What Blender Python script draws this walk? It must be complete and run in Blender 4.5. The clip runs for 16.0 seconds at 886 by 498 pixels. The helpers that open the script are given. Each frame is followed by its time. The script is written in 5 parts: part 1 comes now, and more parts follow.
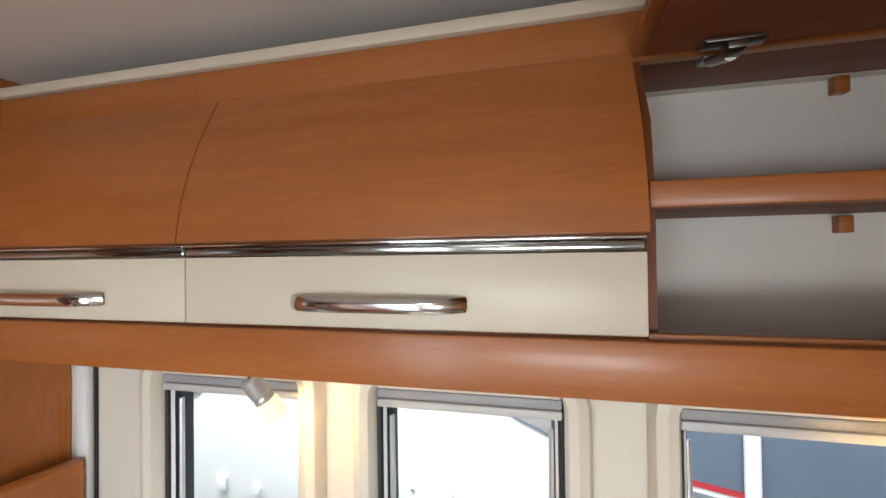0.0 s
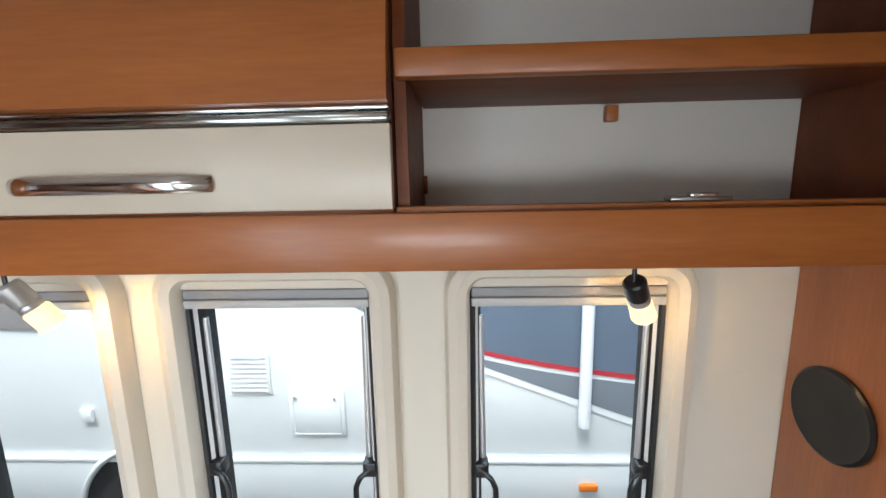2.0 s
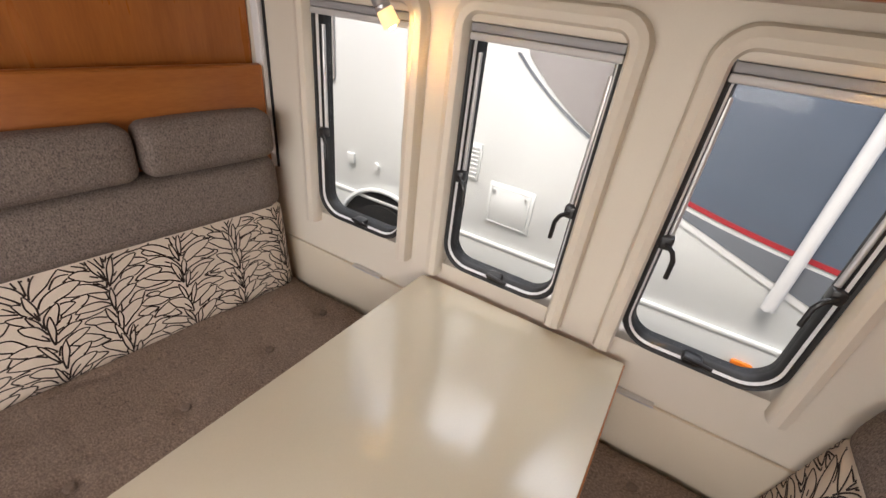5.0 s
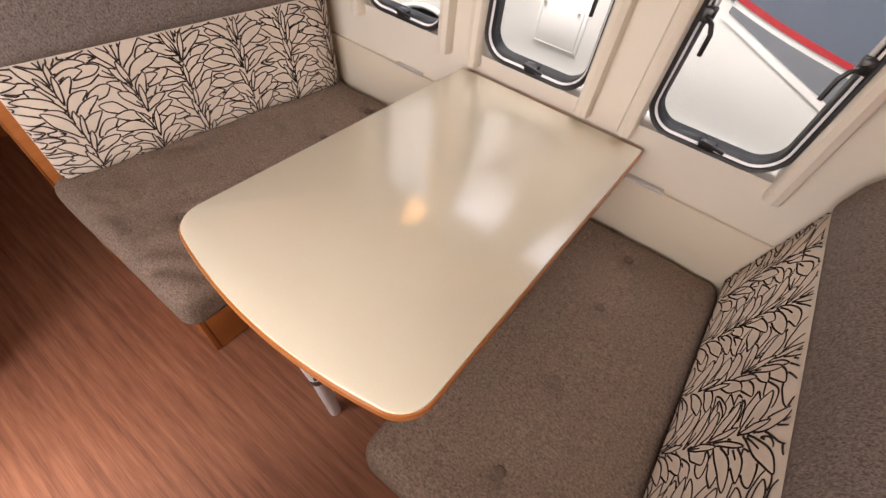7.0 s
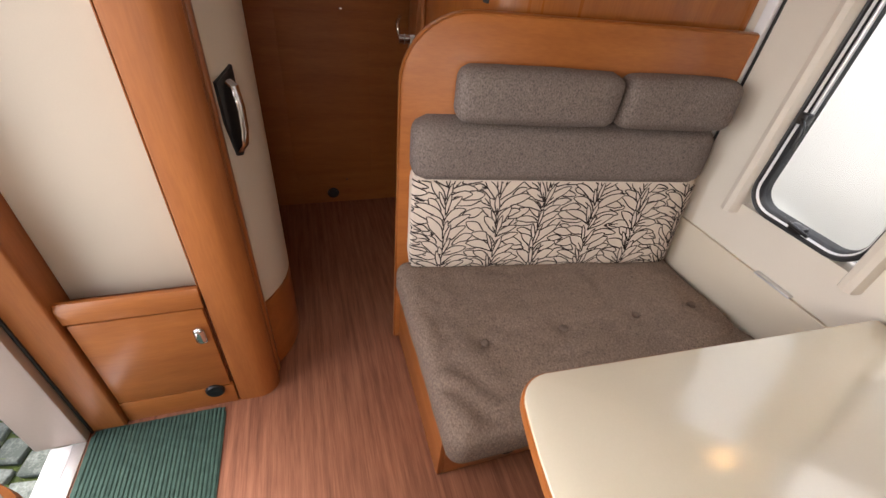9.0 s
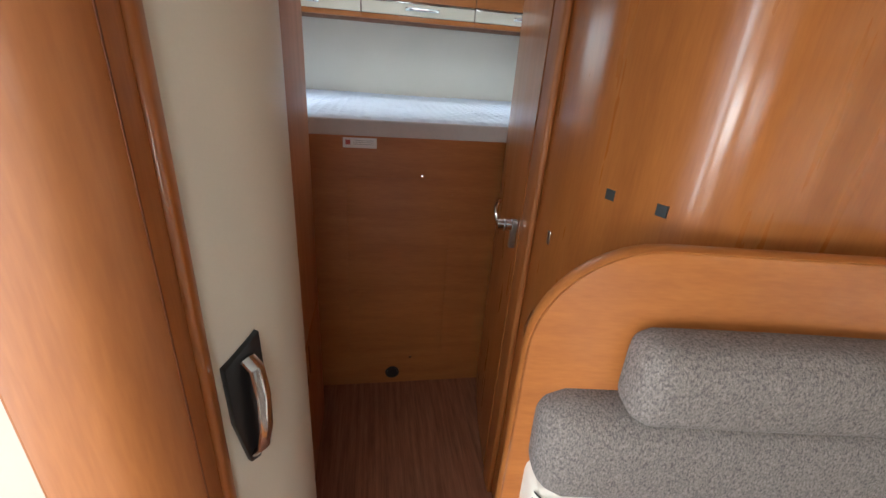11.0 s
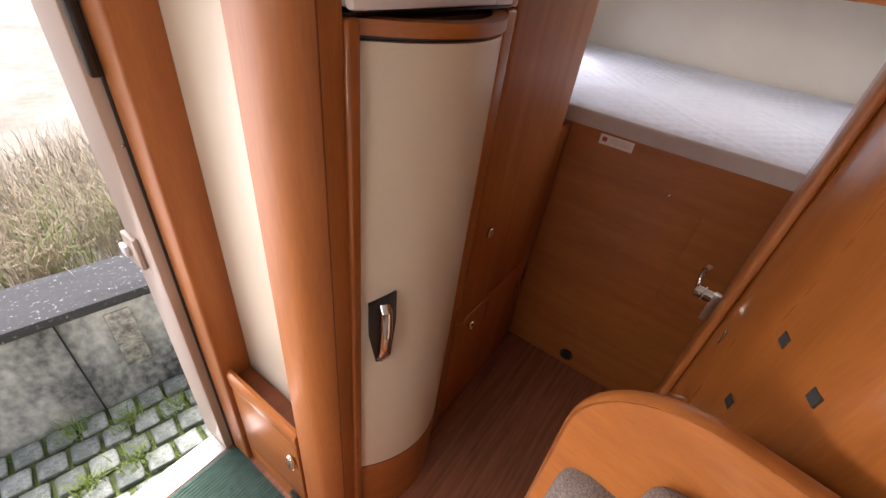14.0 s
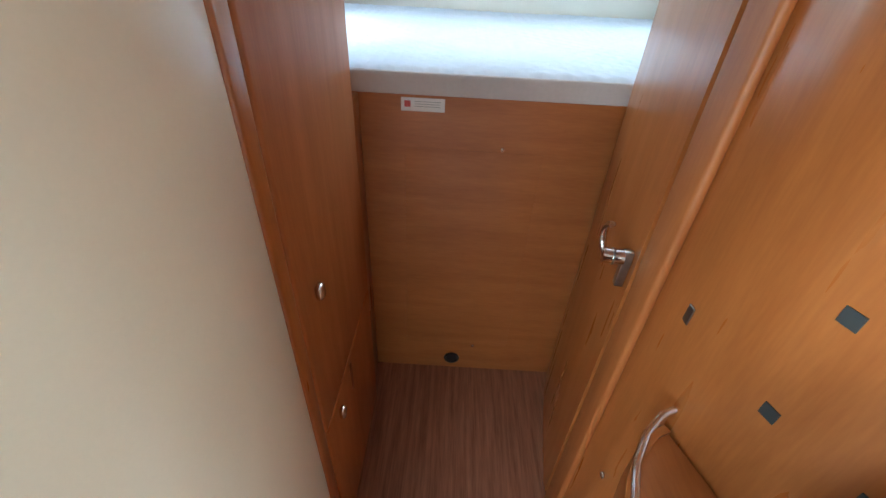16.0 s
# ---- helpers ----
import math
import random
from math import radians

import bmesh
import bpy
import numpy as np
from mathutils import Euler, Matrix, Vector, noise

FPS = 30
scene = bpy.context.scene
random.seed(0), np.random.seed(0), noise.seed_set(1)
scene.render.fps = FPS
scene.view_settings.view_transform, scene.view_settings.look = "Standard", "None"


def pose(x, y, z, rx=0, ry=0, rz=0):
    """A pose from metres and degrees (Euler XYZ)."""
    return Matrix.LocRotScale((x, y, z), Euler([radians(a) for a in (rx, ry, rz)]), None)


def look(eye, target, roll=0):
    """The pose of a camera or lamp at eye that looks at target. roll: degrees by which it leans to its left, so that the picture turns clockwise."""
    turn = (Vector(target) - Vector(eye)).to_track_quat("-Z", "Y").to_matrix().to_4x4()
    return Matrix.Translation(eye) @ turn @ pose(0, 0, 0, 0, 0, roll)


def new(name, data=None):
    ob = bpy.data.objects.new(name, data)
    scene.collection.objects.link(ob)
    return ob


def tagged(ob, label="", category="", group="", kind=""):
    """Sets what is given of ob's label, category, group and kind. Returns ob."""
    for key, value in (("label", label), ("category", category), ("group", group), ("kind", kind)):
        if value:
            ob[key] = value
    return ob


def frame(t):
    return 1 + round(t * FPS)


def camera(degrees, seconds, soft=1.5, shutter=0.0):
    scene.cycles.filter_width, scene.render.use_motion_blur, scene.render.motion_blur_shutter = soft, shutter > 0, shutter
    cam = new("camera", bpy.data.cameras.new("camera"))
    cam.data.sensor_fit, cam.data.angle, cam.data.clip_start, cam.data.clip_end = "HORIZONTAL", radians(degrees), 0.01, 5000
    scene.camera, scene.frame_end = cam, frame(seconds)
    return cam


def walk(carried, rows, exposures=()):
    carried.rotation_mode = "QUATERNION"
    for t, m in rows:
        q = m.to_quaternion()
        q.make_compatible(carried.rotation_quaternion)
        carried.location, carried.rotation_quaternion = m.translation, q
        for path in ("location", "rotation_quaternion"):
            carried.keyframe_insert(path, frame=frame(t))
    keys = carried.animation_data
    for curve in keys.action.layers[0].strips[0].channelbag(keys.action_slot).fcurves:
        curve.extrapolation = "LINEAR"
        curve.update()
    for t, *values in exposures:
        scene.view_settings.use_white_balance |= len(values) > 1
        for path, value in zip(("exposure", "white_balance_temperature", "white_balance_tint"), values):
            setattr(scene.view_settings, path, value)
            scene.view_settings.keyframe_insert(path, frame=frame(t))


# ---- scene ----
cam = camera(94.0, 16.0)
PATH = [
    (0, (0.007, 1.353, 1.688), (-0.467, 3.296, 1.713), -0.8),
    (0.5, (0.088, 1.382, 1.691), (-0.094, 3.374, 1.709), -0.1),
    (1, (0.167, 1.394, 1.699), (0.215, 3.394, 1.725), -0.3),
    (1.5, (0.194, 1.401, 1.677), (0.256, 3.399, 1.62), -0.6),
    (2, (0.195, 1.385, 1.627), (0.117, 3.354, 1.285), -1.2),
    (2.5, (0.202, 1.341, 1.557), (-0.084, 3.221, 0.937), -1.5),
    (3, (0.188, 1.294, 1.509), (-0.184, 3.081, 0.691), -0.1),
    (3.5, (0.17, 1.239, 1.489), (-0.329, 2.958, 0.598), 1.5),
    (4, (0.151, 1.202, 1.49), (-0.435, 2.875, 0.564), 4.4),
    (4.2, (0.148, 1.196, 1.481), (-0.512, 2.844, 0.558), 4.5),
    (6.3, (0.303, 1.052, 1.458), (-0.485, 2.287, 0.096), 6.8),
    (6.5, (0.322, 1.035, 1.444), (-0.39, 2.243, 0.018), 7.2),
    (7, (0.335, 0.972, 1.392), (-0.323, 2.058, -0.152), 8.1),
    (7.5, (0.293, 0.869, 1.36), (-0.549, 1.805, -0.193), 7.5),
    (8, (0.224, 0.752, 1.357), (-0.903, 1.503, -0.114), 6.1),
    (8.5, (0.127, 0.776, 1.37), (-1.23, 1.366, 0.024), 5.6),
    (8.7, (0.073, 0.802, 1.381), (-1.344, 1.359, 0.084), 6.1),
    (10.8, (-0.566, 0.779, 1.452), (-2.324, 1.25, 0.622), 4.9),
    (11, (-0.636, 0.801, 1.458), (-2.441, 1.139, 0.664), 4.3),
    (11.5, (-0.751, 0.82, 1.482), (-2.642, 0.794, 0.833), 1.5),
    (12, (-0.758, 0.843, 1.573), (-2.682, 0.484, 1.161), -0.9),
    (12.5, (-0.704, 0.945, 1.652), (-2.506, 0.184, 1.234), 0.6),
    (13, (-0.651, 1.024, 1.692), (-2.217, 0.034, 0.938), 3.1),
    (13.5, (-0.632, 1.045, 1.717), (-2.058, 0.105, 0.677), 6.3),
    (14, (-0.655, 1.053, 1.708), (-2.032, 0.215, 0.524), 8.2),
    (14.5, (-0.693, 1.031, 1.682), (-2.082, 0.246, 0.476), 8.2),
    (15, (-0.782, 0.953, 1.652), (-2.207, 0.374, 0.373), 7.7),
    (15.5, (-0.937, 0.867, 1.604), (-2.441, 0.624, 0.308), 4.0),
    (16, (-1.064, 0.844, 1.549), (-2.683, 0.832, 0.374), 3.1),
]

walk(cam, [(t, look(eye, target, roll)) for t, eye, target, roll in PATH],
     [(0.0, 1.56, 6000, 8), (1.0, 1.72, 6300, 20), (1.5, 1.60, 6000, 10), (2.0, 1.42, 5700, 6), (3.0, 0.84, 6800, 15), (4.0, 0.90, 6800, 15),
      (7.0, 1.25, 7100, 22), (7.5, 1.28, 7100, 22), (8.0, 1.34, 6800, 18), (8.5, 1.26, 6800, 17), (11.0, 1.95, 5700, 2), (11.5, 2.30, 5600, -14), (12.0, 2.15, 5600, -14), (12.5, 2.05, 5750, -2),
      (13.0, 1.90, 6200, 6), (13.5, 1.85, 6600, 14), (14.5, 1.85, 7000, 24), (15.0, 2.05, 7000, 24), (15.4, 2.30, 6500, 10), (16.0, 2.78, 5150, -6)])

# strengths of the light
SKY, SUN = 0.15, 1.8
P_KITCHEN, P_FRONT, P_BED, P_DOOR, P_ROOF, P_SIDE = 5.2, 4.4, 0.65, 3.1, 1.5, 25.0
LAMP, BULB, CEIL_LAMP = 0.6, 85.0, 3.0

# ---- light ----
world = bpy.data.worlds.new("sky")
scene.world = world
world.use_nodes = True
wn = world.node_tree.nodes
sky = wn.new("ShaderNodeTexSky")
sky.sky_type, sky.sun_disc = "NISHITA", False
sky.sun_elevation, sky.sun_rotation = radians(64), radians(200)
sky.air_density, sky.dust_density = 1.0, 3.0
world.node_tree.links.new(sky.outputs[0], wn["Background"].inputs[0])
wn["Background"].inputs[1].default_value = SKY
sun = new("sun", bpy.data.lights.new("sun", "SUN"))
sun.data.energy, sun.data.angle, sun.data.color = SUN, radians(25), (1, 0.96, 0.9)
sun.matrix_world = look((-0.9, -2.4, 5.3), (0, 0, 0))


def sky_lamp(name, eye, target, w, h, power, tint=(1.0, 0.97, 0.93), spread=130):
    """An area lamp that stands in for sky light, in an opening or outside."""
    la = bpy.data.lights.new(name, "AREA")
    la.shape, la.size, la.size_y, la.energy, la.color = "RECTANGLE", w, h, power, tint
    la.spread = radians(spread)
    ob = new(name, la)
    ob.matrix_world = look(eye, target)
    return ob


sky_lamp("daylight_fill", (0.30, -0.01, 1.32), (-0.25, 1.2, 0.45), 0.85, 0.40, P_KITCHEN, spread=128)
# the front window is out of view; it and this lamp are added for light
sky_lamp("daylight_fill", (2.33, 1.05, 1.30), (0.6, 1.05, 0.6), 1.3, 0.55, P_FRONT)
sky_lamp("daylight_fill", (-2.95, -0.01, 1.62), (-2.95, 1.0, 0.9), 0.7, 0.38, P_BED, (0.85, 0.93, 1.0))
sky_lamp("daylight_fill", (-2.95, 2.13, 1.62), (-2.95, 1.0, 0.9), 0.7, 0.38, P_BED, (0.85, 0.93, 1.0))
sky_lamp("daylight_fill", (-0.66, -0.10, 1.0), (-0.66, 2.0, 0.4), 0.46, 1.7, P_DOOR, (0.93, 0.97, 1.0))
# lamp added over the gap between the caravans to boost the sky light
sky_lamp("daylight_fill", (-0.1, 2.95, 3.0), (-0.1, 2.2, 1.0), 3.2, 1.6, P_SIDE, (0.93, 0.97, 1.0), spread=170)
sky_lamp("daylight_fill", (-0.12, 0.38, 2.095), (-0.12, 0.60, 0.0), 0.36, 0.36, P_ROOF, spread=170)


# ---- materials ----
def material(name, col, rough=0.5, metal=0.0, vary=0.12, scale=6.0, stretch=(1, 1, 1), bump=0.05, fine=120.0, coat=0.0,
             emit=None, strength=0.0, col2=None, island=False, span=(0.35, 1.15)):
    m = bpy.data.materials.new(name)
    m.use_nodes = True
    n, ln = m.node_tree.nodes, m.node_tree.links
    b = n["Principled BSDF"]
    b.inputs["Roughness"].default_value, b.inputs["Metallic"].default_value = rough, metal
    b.inputs["Coat Weight"].default_value = coat
    b.inputs["Coat Roughness"].default_value = 0.09 if coat > 0.5 else 0.14
    tc, mp = n.new("ShaderNodeTexCoord"), n.new("ShaderNodeMapping")
    mp.inputs["Scale"].default_value = stretch
    ln.new(tc.outputs["Object"], mp.inputs[0])
    big, small = n.new("ShaderNodeTexNoise"), n.new("ShaderNodeTexNoise")
    big.inputs["Scale"].default_value, small.inputs["Scale"].default_value = scale, fine
    big.inputs["Detail"].default_value, small.inputs["Detail"].default_value = 4, 3
    ln.new(mp.outputs[0], big.inputs[0])
    ln.new(mp.outputs[0], small.inputs[0])
    mix = n.new("ShaderNodeMix")
    mix.data_type = "RGBA"
    c2 = col2 or tuple(c * (1 - 2.2 * vary) for c in col)
    mix.inputs[6].default_value, mix.inputs[7].default_value = (*col, 1), (*c2, 1)
    add = n.new("ShaderNodeMath")
    add.operation = "MULTIPLY_ADD"
    ln.new(small.outputs[0], add.inputs[0])
    add.inputs[1].default_value = 0.6
    ramp = n.new("ShaderNodeMapRange")
    ramp.inputs[1].default_value, ramp.inputs[2].default_value = span
    ln.new(big.outputs[0], add.inputs[2])
    ln.new(add.outputs[0], ramp.inputs[0])
    fac = ramp.outputs[0]
    if island:
        oi, ma = n.new("ShaderNodeObjectInfo"), n.new("ShaderNodeMath")
        ma.operation = "MULTIPLY_ADD"
        ln.new(oi.outputs["Random"], ma.inputs[0])
        ma.inputs[1].default_value = 0.5
        ln.new(fac, ma.inputs[2])
        fac = ma.outputs[0]
    ln.new(fac, mix.inputs[0])
    ln.new(mix.outputs[2], b.inputs["Base Color"])
    if bump:
        bp = n.new("ShaderNodeBump")
        bp.inputs["Strength"].default_value, bp.inputs["Distance"].default_value = bump, 0.002
        ln.new(small.outputs[0], bp.inputs["Height"])
        ln.new(bp.outputs[0], b.inputs["Normal"])
    rr = n.new("ShaderNodeMapRange")
    rr.inputs[3].default_value, rr.inputs[4].default_value = rough * 0.85, min(1, rough * 1.2)
    ln.new(big.outputs[0], rr.inputs[0])
    ln.new(rr.outputs[0], b.inputs["Roughness"])
    if emit:
        b.inputs["Emission Color"].default_value, b.inputs["Emission Strength"].default_value = (*emit, 1), strength
    return m


WOOD, WOOD2 = (0.45, 0.156, 0.036), (0.29, 0.089, 0.019)
wood_x = material("wood_grain_along", WOOD, 0.36, stretch=(0.9, 9, 9), scale=2.2, fine=22, bump=0.03, col2=WOOD2, coat=0.15)
wood_y = material("wood_grain_across", WOOD, 0.36, stretch=(9, 0.9, 9), scale=2.2, fine=22, bump=0.03, col2=WOOD2, coat=0.15)
wood_z = material("wood_grain_upright", WOOD, 0.28, stretch=(9, 9, 0.9), scale=2.2, fine=22, bump=0.03, col2=WOOD2, coat=0.35)
wood_satin = material("wood_grain_satin", WOOD, 0.5, stretch=(9, 9, 0.9), scale=2.2, fine=22, bump=0.03, col2=WOOD2, coat=0.06)
wood_matte = material("wood_grain_matte", WOOD, 0.55, stretch=(9, 0.9, 9), scale=2.2, fine=22, bump=0.03, col2=WOOD2)
# duller inner laminate, its colour darkened further for the shade inside the cabinets
wood_in = material("wood_inside_shaded", (0.22, 0.058, 0.012), 0.55, stretch=(1, 9, 9), scale=2.2, fine=22, bump=0.03, col2=(0.13, 0.033, 0.007))
floor_mat = material("floor_vinyl", (0.42, 0.175, 0.094), 0.52, stretch=(1.6, 34, 34), scale=1.7, fine=8, bump=0.08, col2=(0.14, 0.050, 0.027))
floor_mat.node_tree.nodes["Principled BSDF"].inputs["Specular IOR Level"].default_value = 0.3
cream = material("cream_laminate", (0.68, 0.605, 0.48), 0.33, vary=0.03, scale=3, bump=0.01, fine=300)
table_mat = material("table_laminate", (0.70, 0.645, 0.50), 0.20, vary=0.03, scale=4, bump=0.004, fine=300, coat=1.0)
table_mat.node_tree.nodes["Principled BSDF"].inputs["Coat IOR"].default_value = 1.65
table_mat.node_tree.nodes["Principled BSDF"].inputs["Coat Roughness"].default_value = 0.16
wall_mat = material("wall_lining", (0.72, 0.66, 0.56), 0.55, vary=0.03, scale=4, bump=0.05, fine=260)
trim_cream = material("moulded_plastic", (0.70, 0.64, 0.54), 0.38, vary=0.025, scale=5, bump=0.02, fine=200)
ceil_mat = material("ceiling_lining", (0.74, 0.71, 0.66), 0.6, vary=0.03, scale=3, bump=0.06, fine=220)
cab_back = material("cabinet_back", (0.76, 0.72, 0.65), 0.5, vary=0.03, scale=4, bump=0.02)
grey_fab = material("grey_fabric", (0.31, 0.25, 0.212), 0.92, vary=0.2, scale=300, fine=620, bump=1.0, col2=(0.06, 0.046, 0.039), stretch=(1, 1, 0.6), span=(0.48, 1.08))
seat_fab = material("seat_velour", (0.33, 0.236, 0.175), 0.85, vary=0.2, scale=170, fine=480, bump=1.0, col2=(0.08, 0.054, 0.039), stretch=(1, 1.5, 1), span=(0.48, 1.06))
print_fab = material("print_fabric", (0.70, 0.60, 0.49), 0.85, vary=0.06, scale=14, fine=420, bump=0.3)
button_fab = material("button_cloth", (0.19, 0.135, 0.10), 0.9, vary=0.2, scale=200, fine=420, bump=0.6)
print_ink = material("print_lines", (0.035, 0.022, 0.018), 0.9, vary=0.2, scale=30, bump=0.1)
chrome = material("chrome", (0.78, 0.78, 0.78), 0.12, metal=1.0, vary=0.04, bump=0)
strip_steel = material("strip_steel", (0.42, 0.44, 0.43), 0.14, metal=1.0, vary=0.05, bump=0)
steel = material("hinge_steel", (0.45, 0.44, 0.42), 0.32, metal=1.0, vary=0.1, scale=30, bump=0.02)
alu = material("aluminium", (0.62, 0.62, 0.62), 0.38, metal=0.7, vary=0.05, bump=0.02)
rubber = material("black_rubber", (0.018, 0.018, 0.019), 0.5, vary=0.2, bump=0.05)
black = material("black_plastic", (0.015, 0.015, 0.016), 0.3, vary=0.2, bump=0.02)
blind_mat = material("blind_grey", (0.33, 0.33, 0.34), 0.45, vary=0.06, stretch=(1, 1, 8), bump=0.03)
blind_light = material("blind_bar", (0.55, 0.54, 0.53), 0.4, vary=0.05, bump=0.02)
white_pl = material("white_plastic", (0.80, 0.80, 0.80), 0.35, vary=0.03, bump=0.01)
white_leg = material("white_enamel", (0.78, 0.78, 0.79), 0.3, vary=0.03, bump=0.01)
dark_glass = material("dark_glass", (0.012, 0.012, 0.013), 0.06, vary=0.05, bump=0)
linen = material("mattress_cover", (0.74, 0.77, 0.84), 0.85, vary=0.05, scale=8, fine=60, bump=0.5)
linen_side = material("mattress_band", (0.60, 0.55, 0.53), 0.8, vary=0.06, scale=10, fine=90, bump=0.3)
green = material("green_mat", (0.05, 0.11, 0.085), 0.95, vary=0.25, scale=40, fine=300, bump=0.6, col2=(0.02, 0.05, 0.04))
caravan_white = material("caravan_white", (0.80, 0.82, 0.81), 0.3, vary=0.02, scale=2, bump=0.01)
van_blue = material("decal_blue_grey", (0.13, 0.165, 0.22), 0.35, vary=0.12, scale=2, bump=0.01)
van_grey = material("decal_grey", (0.20, 0.22, 0.25), 0.35, vary=0.08, bump=0.01)
van_taupe = material("decal_taupe", (0.36, 0.33, 0.32), 0.35, vary=0.06, bump=0.01)
van_red = material("decal_red", (0.45, 0.035, 0.045), 0.35, vary=0.05, bump=0.01)
amber = material("amber_lens", (0.9, 0.22, 0.02), 0.25, vary=0.05, bump=0.01)
tyre_mat = material("tyre", (0.03, 0.03, 0.03), 0.8, vary=0.2, bump=0.2)
asphalt = material("asphalt", (0.11, 0.105, 0.10), 0.9, vary=0.2, scale=1.5, fine=160, bump=0.5)
stone_mat = material("granite_sett", (0.44, 0.50, 0.46), 0.85, scale=22, fine=130, bump=0.7, col2=(0.13, 0.16, 0.14), island=True, span=(0.5, 1.1))
concrete = material("weathered_concrete", (0.56, 0.61, 0.58), 0.9, scale=4, fine=34, bump=0.8, col2=(0.05, 0.06, 0.065), stretch=(1, 1, 0.6), span=(0.52, 1.05))
coping_mat = material("dark_coping", (0.52, 0.53, 0.50), 0.9, scale=55, fine=140, bump=0.9, col2=(0.045, 0.05, 0.052), span=(0.36, 0.66))
soil = material("sandy_ground", (0.32, 0.32, 0.265), 0.95, scale=1.6, fine=9, bump=0.6, col2=(0.17, 0.145, 0.11))
straw = material("dry_grass", (0.46, 0.39, 0.27), 0.9, scale=3, fine=30, bump=0.1, col2=(0.20, 0.17, 0.10))
grass = material("green_grass", (0.24, 0.34, 0.08), 0.85, scale=6, fine=40, bump=0.1, col2=(0.11, 0.18, 0.04))
sticker = material("paper_label", (0.82, 0.79, 0.77), 0.5, vary=0.04, bump=0.01)
red_ink = material("red_ink", (0.55, 0.08, 0.07), 0.5, bump=0.0)
diamond_mat = material("diamond_inlay", (0.05, 0.055, 0.055), 0.3, vary=0.1, bump=0.01)
lamp_glass = material("lit_lamp_glass", (0.9, 0.7, 0.4), 0.3, emit=(1.0, 0.66, 0.28), strength=LAMP, bump=0)
bulb_mat = material("lit_bulb", (0.9, 0.7, 0.4), 0.3, emit=(1.0, 0.60, 0.22), strength=BULB, bump=0)
diffuser_mat = material("lit_diffuser", (0.9, 0.9, 0.9), 0.4, emit=(1.0, 0.98, 0.94), strength=CEIL_LAMP, bump=0)

# diamond quilting of the mattress cover
qn, ql = linen.node_tree.nodes, linen.node_tree.links
qc, q1, q2, qm = qn.new("ShaderNodeTexCoord"), qn.new("ShaderNodeTexWave"), qn.new("ShaderNodeTexWave"), qn.new("ShaderNodeMapping")
qm.inputs["Scale"].default_value = (1, -1, 1)
for w_ in (q1, q2):
    w_.bands_direction = "DIAGONAL"
    w_.inputs["Scale"].default_value, w_.inputs["Distortion"].default_value = 7.5, 0.4
ql.new(qc.outputs["Object"], q1.inputs[0])
ql.new(qc.outputs["Object"], qm.inputs[0])
ql.new(qm.outputs[0], q2.inputs[0])
qx, qb = qn.new("ShaderNodeMath"), qn.new("ShaderNodeBump")
qx.operation = "MINIMUM"
ql.new(q1.outputs["Fac"], qx.inputs[0])
ql.new(q2.outputs["Fac"], qx.inputs[1])
qb.inputs["Strength"].default_value, qb.inputs["Distance"].default_value = 0.6, 0.008
ql.new(qx.outputs[0], qb.inputs["Height"])
ql.new(qb.outputs[0], qn["Principled BSDF"].inputs["Normal"])

pane_mat = bpy.data.materials.new("acrylic_pane")
pane_mat.use_nodes = True
pb = pane_mat.node_tree.nodes["Principled BSDF"]
pb.inputs["Base Color"].default_value = (0.84, 0.87, 0.86, 1)
pb.inputs["Roughness"].default_value, pb.inputs["IOR"].default_value = 0.02, 1.15
pb.inputs["Transmission Weight"].default_value = 1.0


# ---- building helpers ----
def place(bm, name, mat):
    me = bpy.data.meshes.new(name)
    bmesh.ops.recalc_face_normals(bm, faces=bm.faces)
    bm.to_mesh(me)
    bm.free()
    me.materials.append(mat)
    me.shade_smooth()
    me.set_sharp_from_angle(angle=radians(34))
    return new(name, me)


def part(name, bm, mat, parent, label="", kind=""):
    ob = place(bm, name, mat)
    ob.parent = parent
    ob.matrix_parent_inverse = parent.matrix_world.inverted()
    return tagged(ob, label, kind=kind)


def solo(name, bm, mat, label="", category="", kind="", group=""):
    return tagged(place(bm, name, mat), label, category, group, kind)


def thing(name, at, label, category, kind="", group=""):
    ob = new(name)
    ob.empty_display_size = 0.05
    ob.matrix_world = pose(*at)
    bpy.context.view_layer.update()
    return tagged(ob, label, category, group, kind)


def rbox(x0, x1, y0, y1, z0, z1, r=0.003, seg=2, bm=None):
    b = bmesh.new()
    bmesh.ops.create_cube(b, size=1)
    for v in b.verts:
        v.co = Vector(((x0 + x1) / 2 + v.co.x * (x1 - x0), (y0 + y1) / 2 + v.co.y * (y1 - y0), (z0 + z1) / 2 + v.co.z * (z1 - z0)))
    if r:
        bmesh.ops.bevel(b, geom=b.edges[:], offset=r, segments=seg, affect="EDGES", profile=0.5)
    return merge(bm, b)


def merge(bm, b):
    if bm is None:
        return b
    me = bpy.data.meshes.new("t")
    b.to_mesh(me)
    b.free()
    bm.from_mesh(me)
    bpy.data.meshes.remove(me)
    return bm


